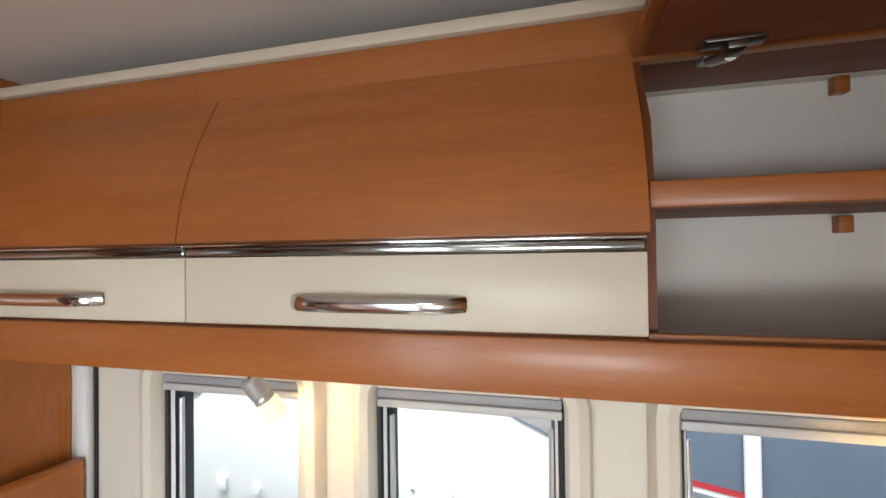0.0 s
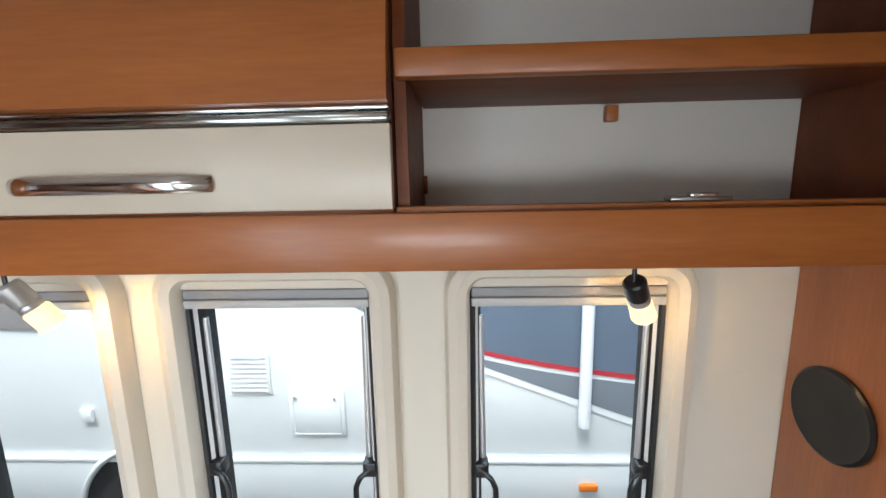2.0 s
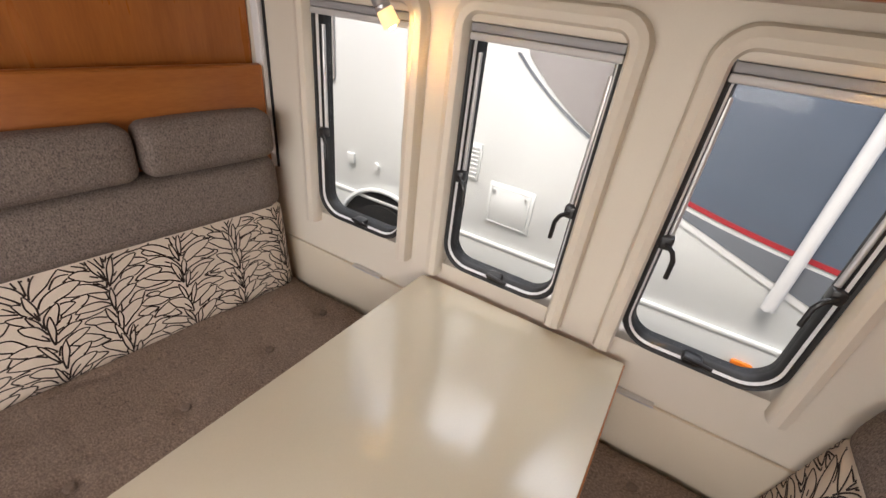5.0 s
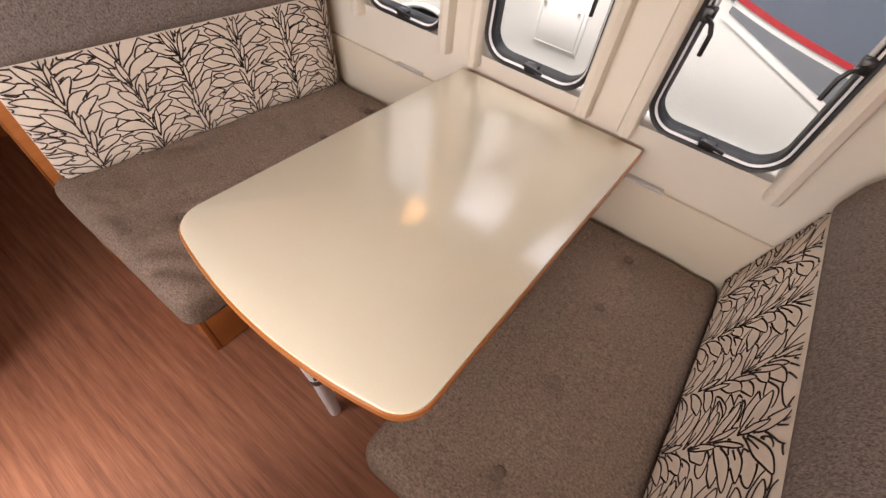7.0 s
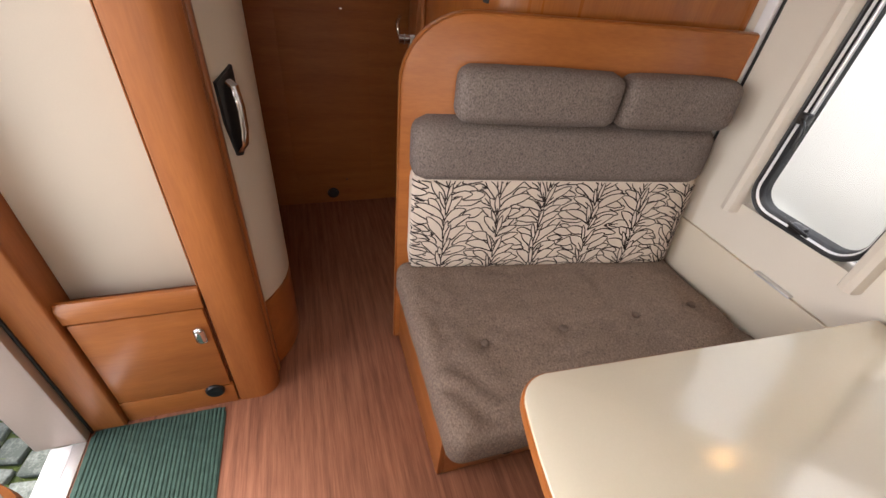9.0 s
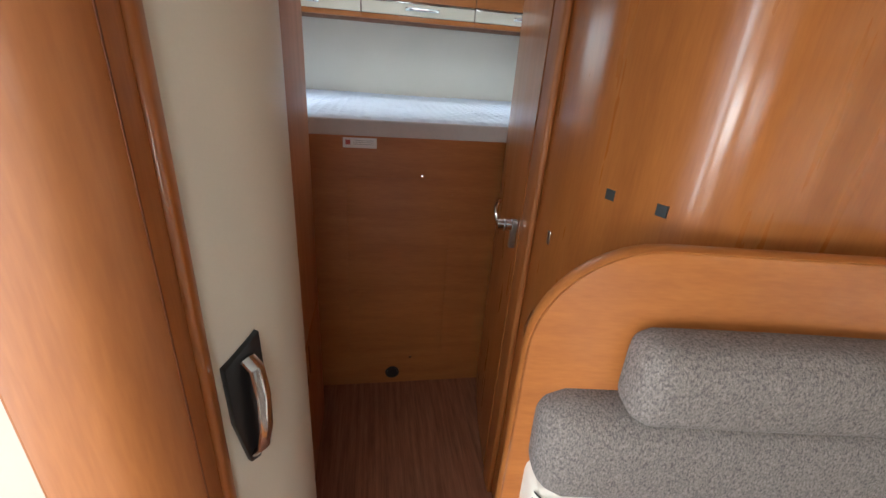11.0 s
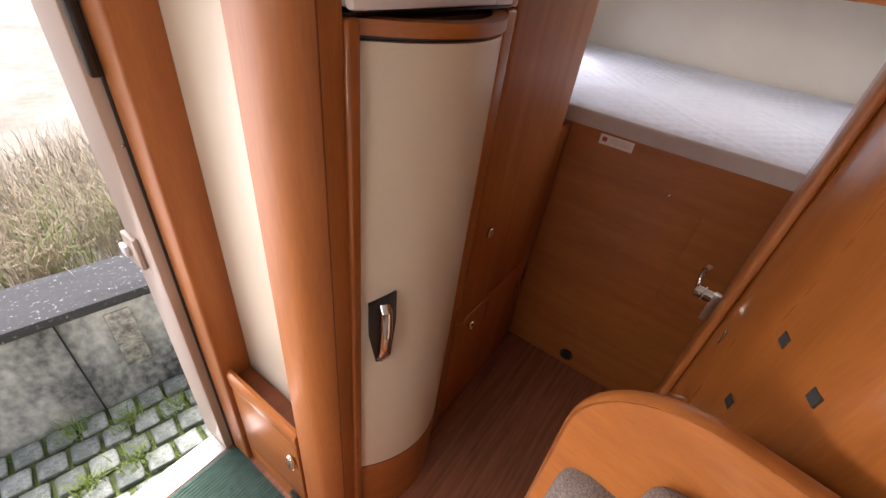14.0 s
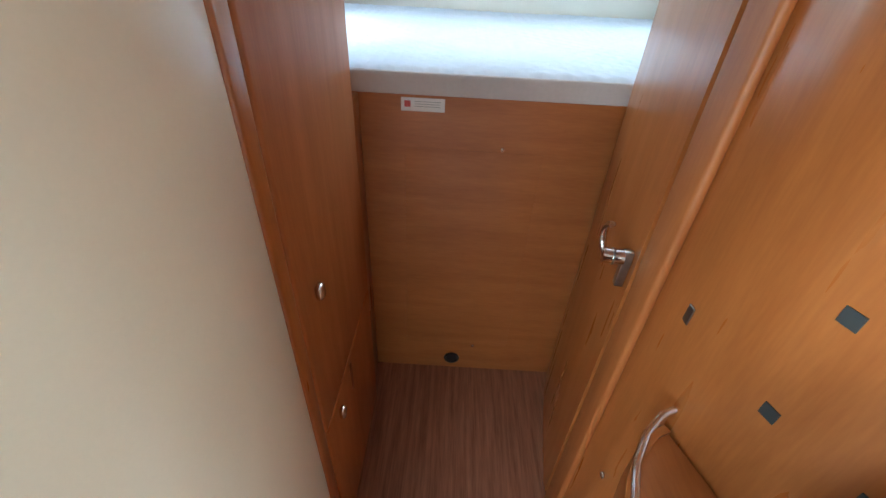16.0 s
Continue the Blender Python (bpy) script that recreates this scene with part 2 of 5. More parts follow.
def prism(pts, axis, a0, a1, r=0.0, bm=None):
    b = bmesh.new()

    def at(p, a):
        return {"x": (a, p[0], p[1]), "y": (p[0], a, p[1]), "z": (p[0], p[1], a)}[axis]
    lo, hi = [b.verts.new(at(p, a0)) for p in pts], [b.verts.new(at(p, a1)) for p in pts]
    n = len(pts)
    caps = [b.faces.new(lo), b.faces.new(hi[::-1])]
    for i in range(n):
        b.faces.new((lo[i], hi[i], hi[(i + 1) % n], lo[(i + 1) % n]))
    bmesh.ops.recalc_face_normals(b, faces=b.faces)
    if r:
        edges = list({e for f in caps for e in f.edges})
        bmesh.ops.bevel(b, geom=edges, offset=r, segments=2, affect="EDGES", profile=0.5)
    return merge(bm, b)


def strip(front, thick, axis, a0, a1, bm=None, side=1):
    """A bent board: a line of points in section, given a thickness, drawn out along an axis."""
    back = []
    for i, p in enumerate(front):
        a, c = front[max(i - 1, 0)], front[min(i + 1, len(front) - 1)]
        d = math.hypot(c[0] - a[0], c[1] - a[1])
        back.append((p[0] - side * (c[1] - a[1]) / d * thick, p[1] + side * (c[0] - a[0]) / d * thick))
    b = bmesh.new()

    def at(p, q):
        return {"x": (q, p[0], p[1]), "y": (p[0], q, p[1]), "z": (p[0], p[1], q)}[axis]
    rows = [[b.verts.new(at(p, q)) for p in line] for line in (front, back) for q in (a0, a1)]
    f0, f1, b0, b1 = rows
    for i in range(len(front) - 1):
        b.faces.new((f0[i], f0[i + 1], f1[i + 1], f1[i]))
        b.faces.new((b0[i], b1[i], b1[i + 1], b0[i + 1]))
        b.faces.new((f0[i], b0[i], b0[i + 1], f0[i + 1]))
        b.faces.new((f1[i], f1[i + 1], b1[i + 1], b1[i]))
    for i in (0, len(front) - 1):
        b.faces.new((f0[i], f1[i], b1[i], b0[i]))
    return merge(bm, b)


def sweep(path, section, up, closed=False, bm=None):
    """A section of (out, up) pairs carried along a path."""
    b, up = bmesh.new(), Vector(up)
    path = [Vector(p) for p in path]
    n, rings = len(path), []
    for i, p in enumerate(path):
        a = path[i - 1] if closed or i else path[0]
        c = path[(i + 1) % n] if closed or i < n - 1 else path[-1]
        t = (c - a).normalized()
        side = t.cross(up).normalized()
        u = side.cross(t).normalized()
        rings.append([b.verts.new(p + side * s + u * q) for s, q in section])
    m = len(section)
    for i in range(n if closed else n - 1):
        r, s = rings[i], rings[(i + 1) % n]
        for j in range(m):
            b.faces.new((r[j], r[(j + 1) % m], s[(j + 1) % m], s[j]))
    if not closed:
        b.faces.new(rings[0])
        b.faces.new(rings[-1][::-1])
    bmesh.ops.recalc_face_normals(b, faces=b.faces)
    return merge(bm, b)


def circle(r, n=10, ry=None):
    return [(r * math.cos(2 * math.pi * i / n), (ry or r) * math.sin(2 * math.pi * i / n)) for i in range(n)]


def rod(a, c, r, bm=None, n=10, r2=None):
    a, c = Vector(a), Vector(c)
    d = c - a
    b = bmesh.new()
    bmesh.ops.create_cone(b, cap_ends=True, segments=n, radius1=r, radius2=r if r2 is None else r2, depth=d.length)
    b.transform(Matrix.Translation((a + c) / 2) @ d.to_track_quat("Z", "Y").to_matrix().to_4x4())
    return merge(bm, b)


def lathe(profile, n=20):
    b = bmesh.new()
    rings = [[b.verts.new((r * math.cos(2 * math.pi * k / n), r * math.sin(2 * math.pi * k / n), z)) for k in range(n)] for r, z in profile]
    for p, q in zip(rings, rings[1:]):
        for k in range(n):
            b.faces.new((p[k], p[(k + 1) % n], q[(k + 1) % n], q[k]))
    b.faces.new(rings[0][::-1])
    b.faces.new(rings[-1])
    return b


def round_rect(x0, x1, z0, z1, r, n=6, radii=None):
    out = []
    rr = radii or (r, r, r, r)
    for (cx, cz, a0), q in zip(((x1, z1, 0), (x0, z1, 90), (x0, z0, 180), (x1, z0, 270)), rr):
        ox = cx - q if cx == x1 else cx + q
        oz = cz - q if cz == z1 else cz + q
        for k in range(n + 1):
            a = radians(a0 + 90 * k / n)
            out.append((ox + q * math.cos(a), oz + q * math.sin(a)))
    return out


def soft_box(x0, x1, y0, y1, z0, z1, r, puff=(0, 0, 0), cuts=14, dents=(), wave=0.0, fold=0.0):
    """An upholstered block: rounded, slightly bulged, with button dents in its top."""
    b = bmesh.new()
    bmesh.ops.create_cube(b, size=2)
    bmesh.ops.subdivide_edges(b, edges=b.edges[:], cuts=cuts, use_grid_fill=True)
    c, h = Vector(((x0 + x1) / 2, (y0 + y1) / 2, (z0 + z1) / 2)), Vector(((x1 - x0) / 2, (y1 - y0) / 2, (z1 - z0) / 2))
    for v in b.verts:
        p = Vector([math.copysign(abs(a) ** 0.8, a) for a in v.co])
        q = Vector([p[i] * h[i] for i in range(3)])
        core = Vector([max(-(h[i] - r), min(h[i] - r, q[i])) for i in range(3)])
        d = q - core
        if d.length > 1e-6:
            q = core + d.normalized() * r
        for i in range(3):
            j, k = (i + 1) % 3, (i + 2) % 3
            q[i] += math.copysign(1, q[i]) * puff[i] * (1 - p[j] ** 2) * (1 - p[k] ** 2) * abs(p[i])
        q += c
        for dx, dy in dents:
            if q.z > c.z:
                q.z -= 0.017 * math.exp(-((q.x - dx) ** 2 + (q.y - dy) ** 2) / 0.0009)
        if wave:
            q += Vector((1, 1, 1)) * wave * noise.noise(q * 9)
            if fold and q.z > c.z:
                q.z += fold * (noise.noise(Vector((q.x * 16 + 3 * noise.noise(q * 5), q.y * 5, 0))) + 0.5 * noise.noise(q * 34))
        v.co = q
    return b


# ---- structure ----
W, CEIL, GROUND = 2.10, 2.075, -0.42
X0, X1 = -3.78, 2.30           # rear and front ends of the cabin

solo("floor", rbox(X0, X1, 0.0, W, -0.05, 0.0, 0), floor_mat, "reddish brown wood-effect vinyl cabin floor", "floor", "structure")


def wall_with_openings(name, axis, lo, hi, a0, a1, z1, holes, label, mat=wall_mat):
    """A wall lo..hi thick, a0..a1 long, with holes (a, b, z, z) through it."""
    bm = bmesh.new()
    cuts = sorted({a0, a1, *[h[0] for h in holes], *[h[1] for h in holes]})
    for a, b in zip(cuts, cuts[1:]):
        spans, z = [], 0.0
        for h in sorted((h for h in holes if h[0] <= a and h[1] >= b), key=lambda h: h[2]):
            if h[2] > z:
                spans.append((z, h[2]))
            z = h[3]
        if z < z1:
            spans.append((z, z1))
        for s, e in spans:
            if axis == "x":
                rbox(a, b, lo, hi, s, e, 0, bm=bm)
            else:
                rbox(lo, hi, a, b, s, e, 0, bm=bm)
    bmesh.ops.remove_doubles(bm, verts=bm.verts, dist=0.0004)
    return solo(name, bm, mat, label, "wall", "structure")


WIN = (-0.636, -0.136, 0.384)   # middles of the three dinette windows
wall_with_openings("wall_north", "x", W, W + 0.06, X0, X1, CEIL,
                   [(c - 0.174, c + 0.174, 0.786, 1.461) for c in WIN] + [(-3.3, -2.6, 1.42, 1.82), (0.121, 0.775, 1.5405, 1.9515)],
                   "cream-white caravan side wall with three windows")
wall_with_openings("wall_south", "x", -0.03, 0.0, X0, X1, CEIL,
                   [(-0.945, -0.385, 0.0, 1.88), (-0.125, 0.725, 1.10, 1.55), (-3.3, -2.6, 1.42, 1.82)],
                   "cream caravan side wall with the open entrance")
wall_with_openings("wall_west", "y", X0 - 0.03, X0, 0, W, CEIL, [], "pale cream rear wall above the bed")
wall_with_openings("wall_east", "y", X1, X1 + 0.03, 0, W, CEIL, [(0.4, 1.7, 1.0, 1.6)], "unseen cream front wall with an added wide window")

cb = bmesh.new()
for x0, x1, y0, y1 in ((X0, -0.32, 0, W), (0.08, X1, 0, W), (-0.32, 0.08, 0, 0.18), (-0.32, 0.08, 0.58, W)):
    rbox(x0, x1, y0, y1, CEIL, CEIL + 0.04, 0, bm=cb)
solo("ceiling", cb, ceil_mat, "off-white caravan ceiling lining with a roof light", "ceiling", "structure")
# assumed roof light, out of view; its opaque dome is added to block the sun
rl = thing("roof_light", (-0.12, 0.38, CEIL), "square roof light with white frame and dome", "roof light", "structure")
part("frame", sweep([(a, b, CEIL - 0.002) for a, b in round_rect(-0.33, 0.09, 0.17, 0.59, 0.03)], circle(0.02, 8), (0, 0, 1), True), white_pl, rl)
part("dome", rbox(-0.34, 0.10, 0.16, 0.60, CEIL + 0.041, CEIL + 0.075, 0.015, 3), white_pl, rl, "opaque white dome that keeps the sun out")

# wood end wall to the right of the dinette
ew = thing("partition_wall", (0.79, 1.7, 0), "orange-brown wood partition with a black round speaker", "partition", "structure")
part("panel", rbox(0.778, 0.80, 1.07, W - 0.001, 0, CEIL - 0.001, 0.002), wood_z, ew)
sp = lathe([(0.0745, 0), (0.0745, 0.004), (0.070, 0.007), (0.060, 0.0055), (0.02, 0.0065), (0.001, 0.0065)], 36)
sp.transform(Matrix.Translation((0.778, 2.005, 1.245)) @ Matrix.Rotation(radians(-90), 4, "Y"))
part("speaker_grille", sp, black, ew, "black round speaker grille")

# lower wall board and corner trim
lb = thing("baseboard", (0, W, 0.45), "cream lower wall board behind the seats", "wall panel", "structure")
part("board", rbox(-1.02, 0.776, W - 0.014, W - 0.001, 0.40, 0.632, 0.004), cream, lb)
for x in (-0.59, 0.30):
    part("clip", rbox(x - 0.06, x + 0.06, W - 0.022, W - 0.002, 0.634, 0.641, 0.002), alu, lb, "thin metal table rail")
tr = thing("trim", (-1.035, W, 1.2), "white corner profile with a dark joint", "trim", "structure")
part("profile", rbox(-1.045, -1.012, W - 0.022, W - 0.001, 0.9, 1.52, 0.005), white_pl, tr)
part("joint", rbox(-1.011, -1.004, W - 0.006, W - 0.001, 0.9, 1.52, 0), rubber, tr, "black joint strip")


# ---- dinette windows ----
def latch(parent, x, y, z, side, arm):
    body = part("latch", rbox(x - 0.014, x + 0.014, y - 0.03, y, z - 0.016, z + 0.016, 0.006), black, parent, "black window latch")
    lev = sweep([(x, y - 0.026, z), (x + side * 0.018, y - 0.034, z - 0.012), (x + side * 0.026, y - 0.036, z - 0.03), (x + side * 0.027, y - 0.036, z - arm)],
                circle(0.0055, 8), (0, 1, 0))
    part("lever", lev, black, body)


def dinette_window(k, cx):
    w = thing("window_%d" % k, (cx, W, 0.755), "caravan window with moulded cream surround, black seal and grey blind", "window", "structure")
    o, i = 0.216, 0.172
    top = 1.500
    # moulded surround: two rounded columns joined over the top
    path, r = [], 0.05
    path.append((cx - (o + i) / 2, W, 0.755))
    for k2 in range(7):
        a = radians(180 - 90 * k2 / 6)
        path.append((cx - (o + i) / 2 + r + r * math.cos(a), W, top - 0.024 - r + r * math.sin(a)))
    for k2 in range(7):
        a = radians(90 - 90 * k2 / 6)
        path.append((cx + (o + i) / 2 - r + r * math.cos(a), W, top - 0.024 - r + r * math.sin(a)))
    path.append((cx + (o + i) / 2, W, 0.755))
    half = (o - i) / 2
    sec = [(-half, 0.0), (-half, 0.020), (-half * 0.72, 0.034), (0, 0.040), (half * 0.72, 0.036), (half, 0.024), (half, -0.02), (half * 0.6, -0.02), (half * 0.6, 0.0)]
    part("window_frame", sweep(path, sec, (0, -1, 0)), trim_cream, w, "moulded cream surround")
    # rubber seal that slopes in from the wall, with a bright line on the slope
    ring = [(x, W + 0.030, z) for x, z in round_rect(cx - 0.157, cx + 0.157, 0.804, 1.458, 0.066, 8)]
    part("seal", sweep(ring, [(0.019, -0.020), (0.019, 0.030), (0.014, 0.038), (0.008, 0.036), (0.002, 0.026), (-0.004, 0.016), (-0.006, 0.008), (-0.006, -0.020)], (0, -1, 0), True), rubber, w, "black rubber seal")
    part("bright_strip", sweep(ring, [(0.0045, 0.0312), (0.0040, 0.0300), (0.0005, 0.0242), (-0.0003, 0.0250), (0.0036, 0.0318)], (0, -1, 0), True), white_pl, w, "white filler strip")
    pane = part("pane", rbox(cx - 0.156, cx + 0.156, W + 0.024, W + 0.027, 0.806, 1.456, 0), pane_mat, w, "clear acrylic pane")
    pane.visible_shadow = False
    # blind cassette and its pull bar
    part("blind_cassette", rbox(cx - i + 0.002, cx + i - 0.002, W - 0.020, W + 0.03, 1.437, 1.482, 0.006), trim_cream, w, "cream blind cassette")
    part("rolled_blind", rbox(cx - i + 0.003, cx + i - 0.003, W - 0.014, W + 0.030, 1.418, 1.436, 0.004), blind_mat, w, "grey rolled blind")
    part("blind_bar", rbox(cx - i + 0.003, cx + i - 0.003, W - 0.016, W + 0.028, 1.401, 1.417, 0.004), blind_light, w, "light grey pull bar")
    part("pull_tab", rbox(cx - 0.035, cx + 0.035, W - 0.0235, W - 0.0205, 1.458, 1.463, 0.001), blind_light, w)
    # stays and latches
    for s in (-1, 1):
        x = cx + s * 0.152
        part("stay", rod((x, W + 0.018, 1.375), (x - s * 0.004, W + 0.014, 1.085), 0.006), alu, w, "telescopic metal stay")
        part("stay_rail", rbox(x - 0.005 + s * 0.011, x + 0.005 + s * 0.011, W + 0.016, W + 0.026, 1.07, 1.39, 0.002), rubber, w)
        if k > 1 or s < 0:
            latch(w, x, W + 0.020, 1.072, -s, 0.075)
    hb = part("bottom_latch", rbox(cx - 0.022, cx + 0.022, W - 0.008, W + 0.024, 0.796, 0.820, 0.008), black, w, "black bottom latch")
    part("lever", rod((cx - 0.02, W - 0.012, 0.818), (cx + 0.042, W - 0.012, 0.811), 0.0055), black, hb)
    return w


for k, c in enumerate(WIN):
    dinette_window(k + 1, c)
for k, (x, y) in enumerate(((-2.95, W + 0.012), (-2.95, -0.012))):
    w = thing("window_%d" % (4 + k), (x, y, 1.4), "small bedroom window with a cream frame", "window", "structure")
    part("window_frame", sweep([(a, y, z) for a, z in round_rect(x - 0.35, x + 0.35, 1.42, 1.82, 0.04)], circle(0.018, 8), (0, 1, 0), True), trim_cream, w)

# ---- overhead cabinets over the dinette ----
DOOR = [(1.938, 1.937), (1.922, 1.905), (1.897, 1.855), (1.879, 1.81), (1.866, 1.765), (1.859, 1.725), (1.857, 1.708)]


def bow_handle(parent, x, y, z, length, out=(0, -1, 0)):
    o = Vector(out)
    along = Vector((0, 0, 1)).cross(o)
    pts = []
    for k in range(15):
        u = -1 + 2 * k / 14
        pts.append(Vector((x, y, z)) + along * (u * length / 2) + o * (0.024 * (1 - u ** 4) ** 0.6 + 0.001))
    part("handle", sweep(pts, circle(0.0045, 10, 0.010), (0, 0, 1)), chrome, parent, "curved chrome bow handle")


def overhead_door(cab, x0, x1, hinged=None):
    """Curved wood upper part, chrome strip and cream lower band with a bow handle."""
    made = []
    d = strip(DOOR, 0.016, "x", x0, x1, side=-1)
    s = rbox(x0, x1, 1.8555, 1.872, 1.689, 1.702, 0.004, 3)
    s2 = rbox(x0, x1, 1.853, 1.872, 1.7025, 1.7075, 0.002)
    c = rbox(x0, x1, 1.857, 1.873, 1.592, 1.688, 0.002)
    for b in (d, s, s2, c):
        if hinged:
            b.transform(hinged)
    door = part("door", d, wood_x, cab, "curved orange-brown wood door")
    part("metal_strip", s, strip_steel, door, "grey polished metal strip")
    part("chrome_lip", s2, chrome, door, "bright chrome lip")
    part("cream_band", c, cream, door, "glossy cream lower band")
    return door


def overhead_cabinet(x0, x1, label, opened=False):
    cab = thing("overhead_cabinet", ((x0 + x1) / 2, 1.98, 1.52), label, "overhead cabinet", group="overhead cabinets")
    g = 0.001
    part("bottom_board", rbox(x0, x1, 1.868, W - 0.001, 1.524, 1.540, 0.001), trim_cream, cab, "cream underside")
    part("inner_rail", rbox(x0 + g, x1 - g, 1.868, 1.884, 1.541, 1.594, 0.002), wood_x, cab)
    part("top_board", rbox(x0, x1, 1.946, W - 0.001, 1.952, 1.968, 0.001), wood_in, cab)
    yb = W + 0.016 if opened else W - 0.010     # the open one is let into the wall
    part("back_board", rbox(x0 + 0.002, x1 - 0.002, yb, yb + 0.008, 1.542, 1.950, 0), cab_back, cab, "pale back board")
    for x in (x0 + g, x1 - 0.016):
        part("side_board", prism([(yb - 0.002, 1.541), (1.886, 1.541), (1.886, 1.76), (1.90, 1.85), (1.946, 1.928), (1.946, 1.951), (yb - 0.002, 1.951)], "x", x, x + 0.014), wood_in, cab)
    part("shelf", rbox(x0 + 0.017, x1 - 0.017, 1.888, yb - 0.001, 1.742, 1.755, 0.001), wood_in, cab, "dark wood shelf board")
    part("shelf_edge", rbox(x0 + 0.004, x1 - 0.004, 1.866, 1.887, 1.737, 1.769, 0.004), wood_x, cab)
    for z in (1.726, 1.938):
        part("bracket", rbox((x0 + x1) / 2 - 0.009, (x0 + x1) / 2 + 0.011, yb - 0.018, yb - 0.001, z - 0.014, z + 0.012, 0.002), wood_x, cab, "small brown wood block")
    if opened:
        for z in (1.60, 1.80):
            part("side_bracket", rbox(x0 + 0.016, x0 + 0.022, W - 0.02, W - 0.002, z, z + 0.03, 0.001), wood_in, cab)
    if not opened:
        door = overhead_door(cab, x0 + g, x1 - g)
        bow_handle(door, (x0 + x1) / 2 - 0.014, 1.857, 1.625, 0.24)
    else:
        m = Matrix.Translation((0, 1.945, 1.938)) @ Matrix.Rotation(radians(-68), 4, "X") @ Matrix.Translation((0, -1.945, -1.938))
        door = overhead_door(cab, x0 + g, x1 - g, m)
        # lining in the darkened wood: the shade under the raised door is in its colour
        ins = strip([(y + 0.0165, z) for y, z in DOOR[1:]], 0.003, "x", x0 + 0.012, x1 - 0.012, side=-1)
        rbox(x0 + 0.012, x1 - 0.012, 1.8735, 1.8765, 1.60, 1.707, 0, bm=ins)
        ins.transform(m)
        part("inner_lining", ins, wood_in, door, "dull inner wood face, darkened for shade")
        for x in (x0 + 0.10, x0 + 0.385, x0 + 0.605):
            at = m @ Vector((x, 1.9345, 1.880))
            along, out_ = m.to_3x3() @ Vector((0, 0.45, 0.893)), m.to_3x3() @ Vector((0, 0.893, -0.45))
            axes = Matrix(((1, along.x, out_.x, at.x), (0, along.y, out_.y, at.y), (0, along.z, out_.z, at.z), (0, 0, 0, 1)))
            plate = rbox(-0.032, 0.032, -0.010, 0.010, -0.002, 0.003, 0.0015)
            plate.transform(axes)
            h = part("hinge", plate, steel, cab, "grey metal cabinet hinge")
            knuckle = rbox(-0.010, 0.010, -0.012, 0.016, 0.0035, 0.014, 0.003)
            knuckle.transform(axes)
            part("cup", knuckle, steel, h)
            part("arm", rod(axes @ Vector((0, 0.008, 0.011)), (x, 1.955, 1.934), 0.0075, n=8), steel, h)
            part("mount", rbox(x - 0.010, x + 0.010, 1.948, 1.978, 1.936, 1.951, 0.003), steel, h)
        cat = part("catch", rbox(x0 + 0.315, x0 + 0.385, 1.866, 1.884, 1.5945, 1.600, 0.002), steel, cab, "small metal door catch")
        part("tongue", rbox(x0 + 0.335, x0 + 0.365, 1.862, 1.872, 1.600, 1.604, 0.001), chrome, cat)
    return cab


oh = thing("cabinet_rail", (0, 1.86, 1.52), "long orange-brown wood rail under the overhead cabinets", "trim", "structure")
part("front_rail", rbox(-1.04, 0.776, 1.849, 1.867, 1.520, 1.588, 0.003), wood_x, oh)
part("top_rail", rbox(-1.04, 0.776, 1.940, 1.958, 1.939, 2.0055, 0.002), wood_x, oh)
part("cornice", rbox(-1.04, 0.776, 1.930, 1.962, 2.006, 2.026, 0.004), cream, oh, "cream cornice strip")
overhead_cabinet(-1.03, -0.510, "closed curved wood overhead cabinet with cream band and chrome handle")
overhead_cabinet(-0.510, 0.121, "closed wide curved wood overhead cabinet with chrome handle")
overhead_cabinet(0.121, 0.775, "open empty overhead cabinet with its door raised", True)


# ---- reading lamps under the cabinets ----
def bottle_lamp(x, y, z, tilt, size=0.88):
    la = thing("reading_lamp", (x, y, 1.52), "lit reading lamp with dark socket and glass cup under the cabinet", "lamp", group="reading lamps")
    m = pose(x, y, z, tilt[0], tilt[1], 0) @ Matrix.Scale(size, 4)
    s = lathe([(0.015, 0.0), (0.018, -0.004), (0.018, -0.034), (0.016, -0.038)], 20)
    s.transform(m)
    part("socket", s, black if x > 0 else alu, la, "dark lamp socket")
    band = lathe([(0.0165, -0.0385), (0.0175, -0.041), (0.0175, -0.047), (0.0165, -0.049)], 20)
    band.transform(m)
    part("collar", band, alu, la, "thin metal collar")
    g = lathe([(0.0160, -0.0495), (0.0190, -0.053), (0.0195, -0.072), (0.0190, -0.079), (0.0205, -0.081), (0.0205, -0.0845), (0.0185, -0.086), (0.0175, -0.080), (0.0175, -0.056)], 24)
    bulb = lathe([(0.004, -0.060), (0.009, -0.068), (0.0105, -0.080), (0.009, -0.087), (0.005, -0.091), (0.001, -0.092)], 16)
    bulb.transform(m)
    part("bulb", bulb, bulb_mat, la, "bright warm bulb")
    g.transform(m)
    part("glass", g, lamp_glass, la, "glowing warm glass cup")
    part("stem", rod((x, y, 1.523), m @ Vector((0, 0, -0.002)), 0.0032), black, la)


bottle_lamp(-0.484, 1.960, 1.482, (20, -25), 1.0)
bottle_lamp(0.434, 1.945, 1.482, (24, -26))


# ---- dinette seats ----
import collections


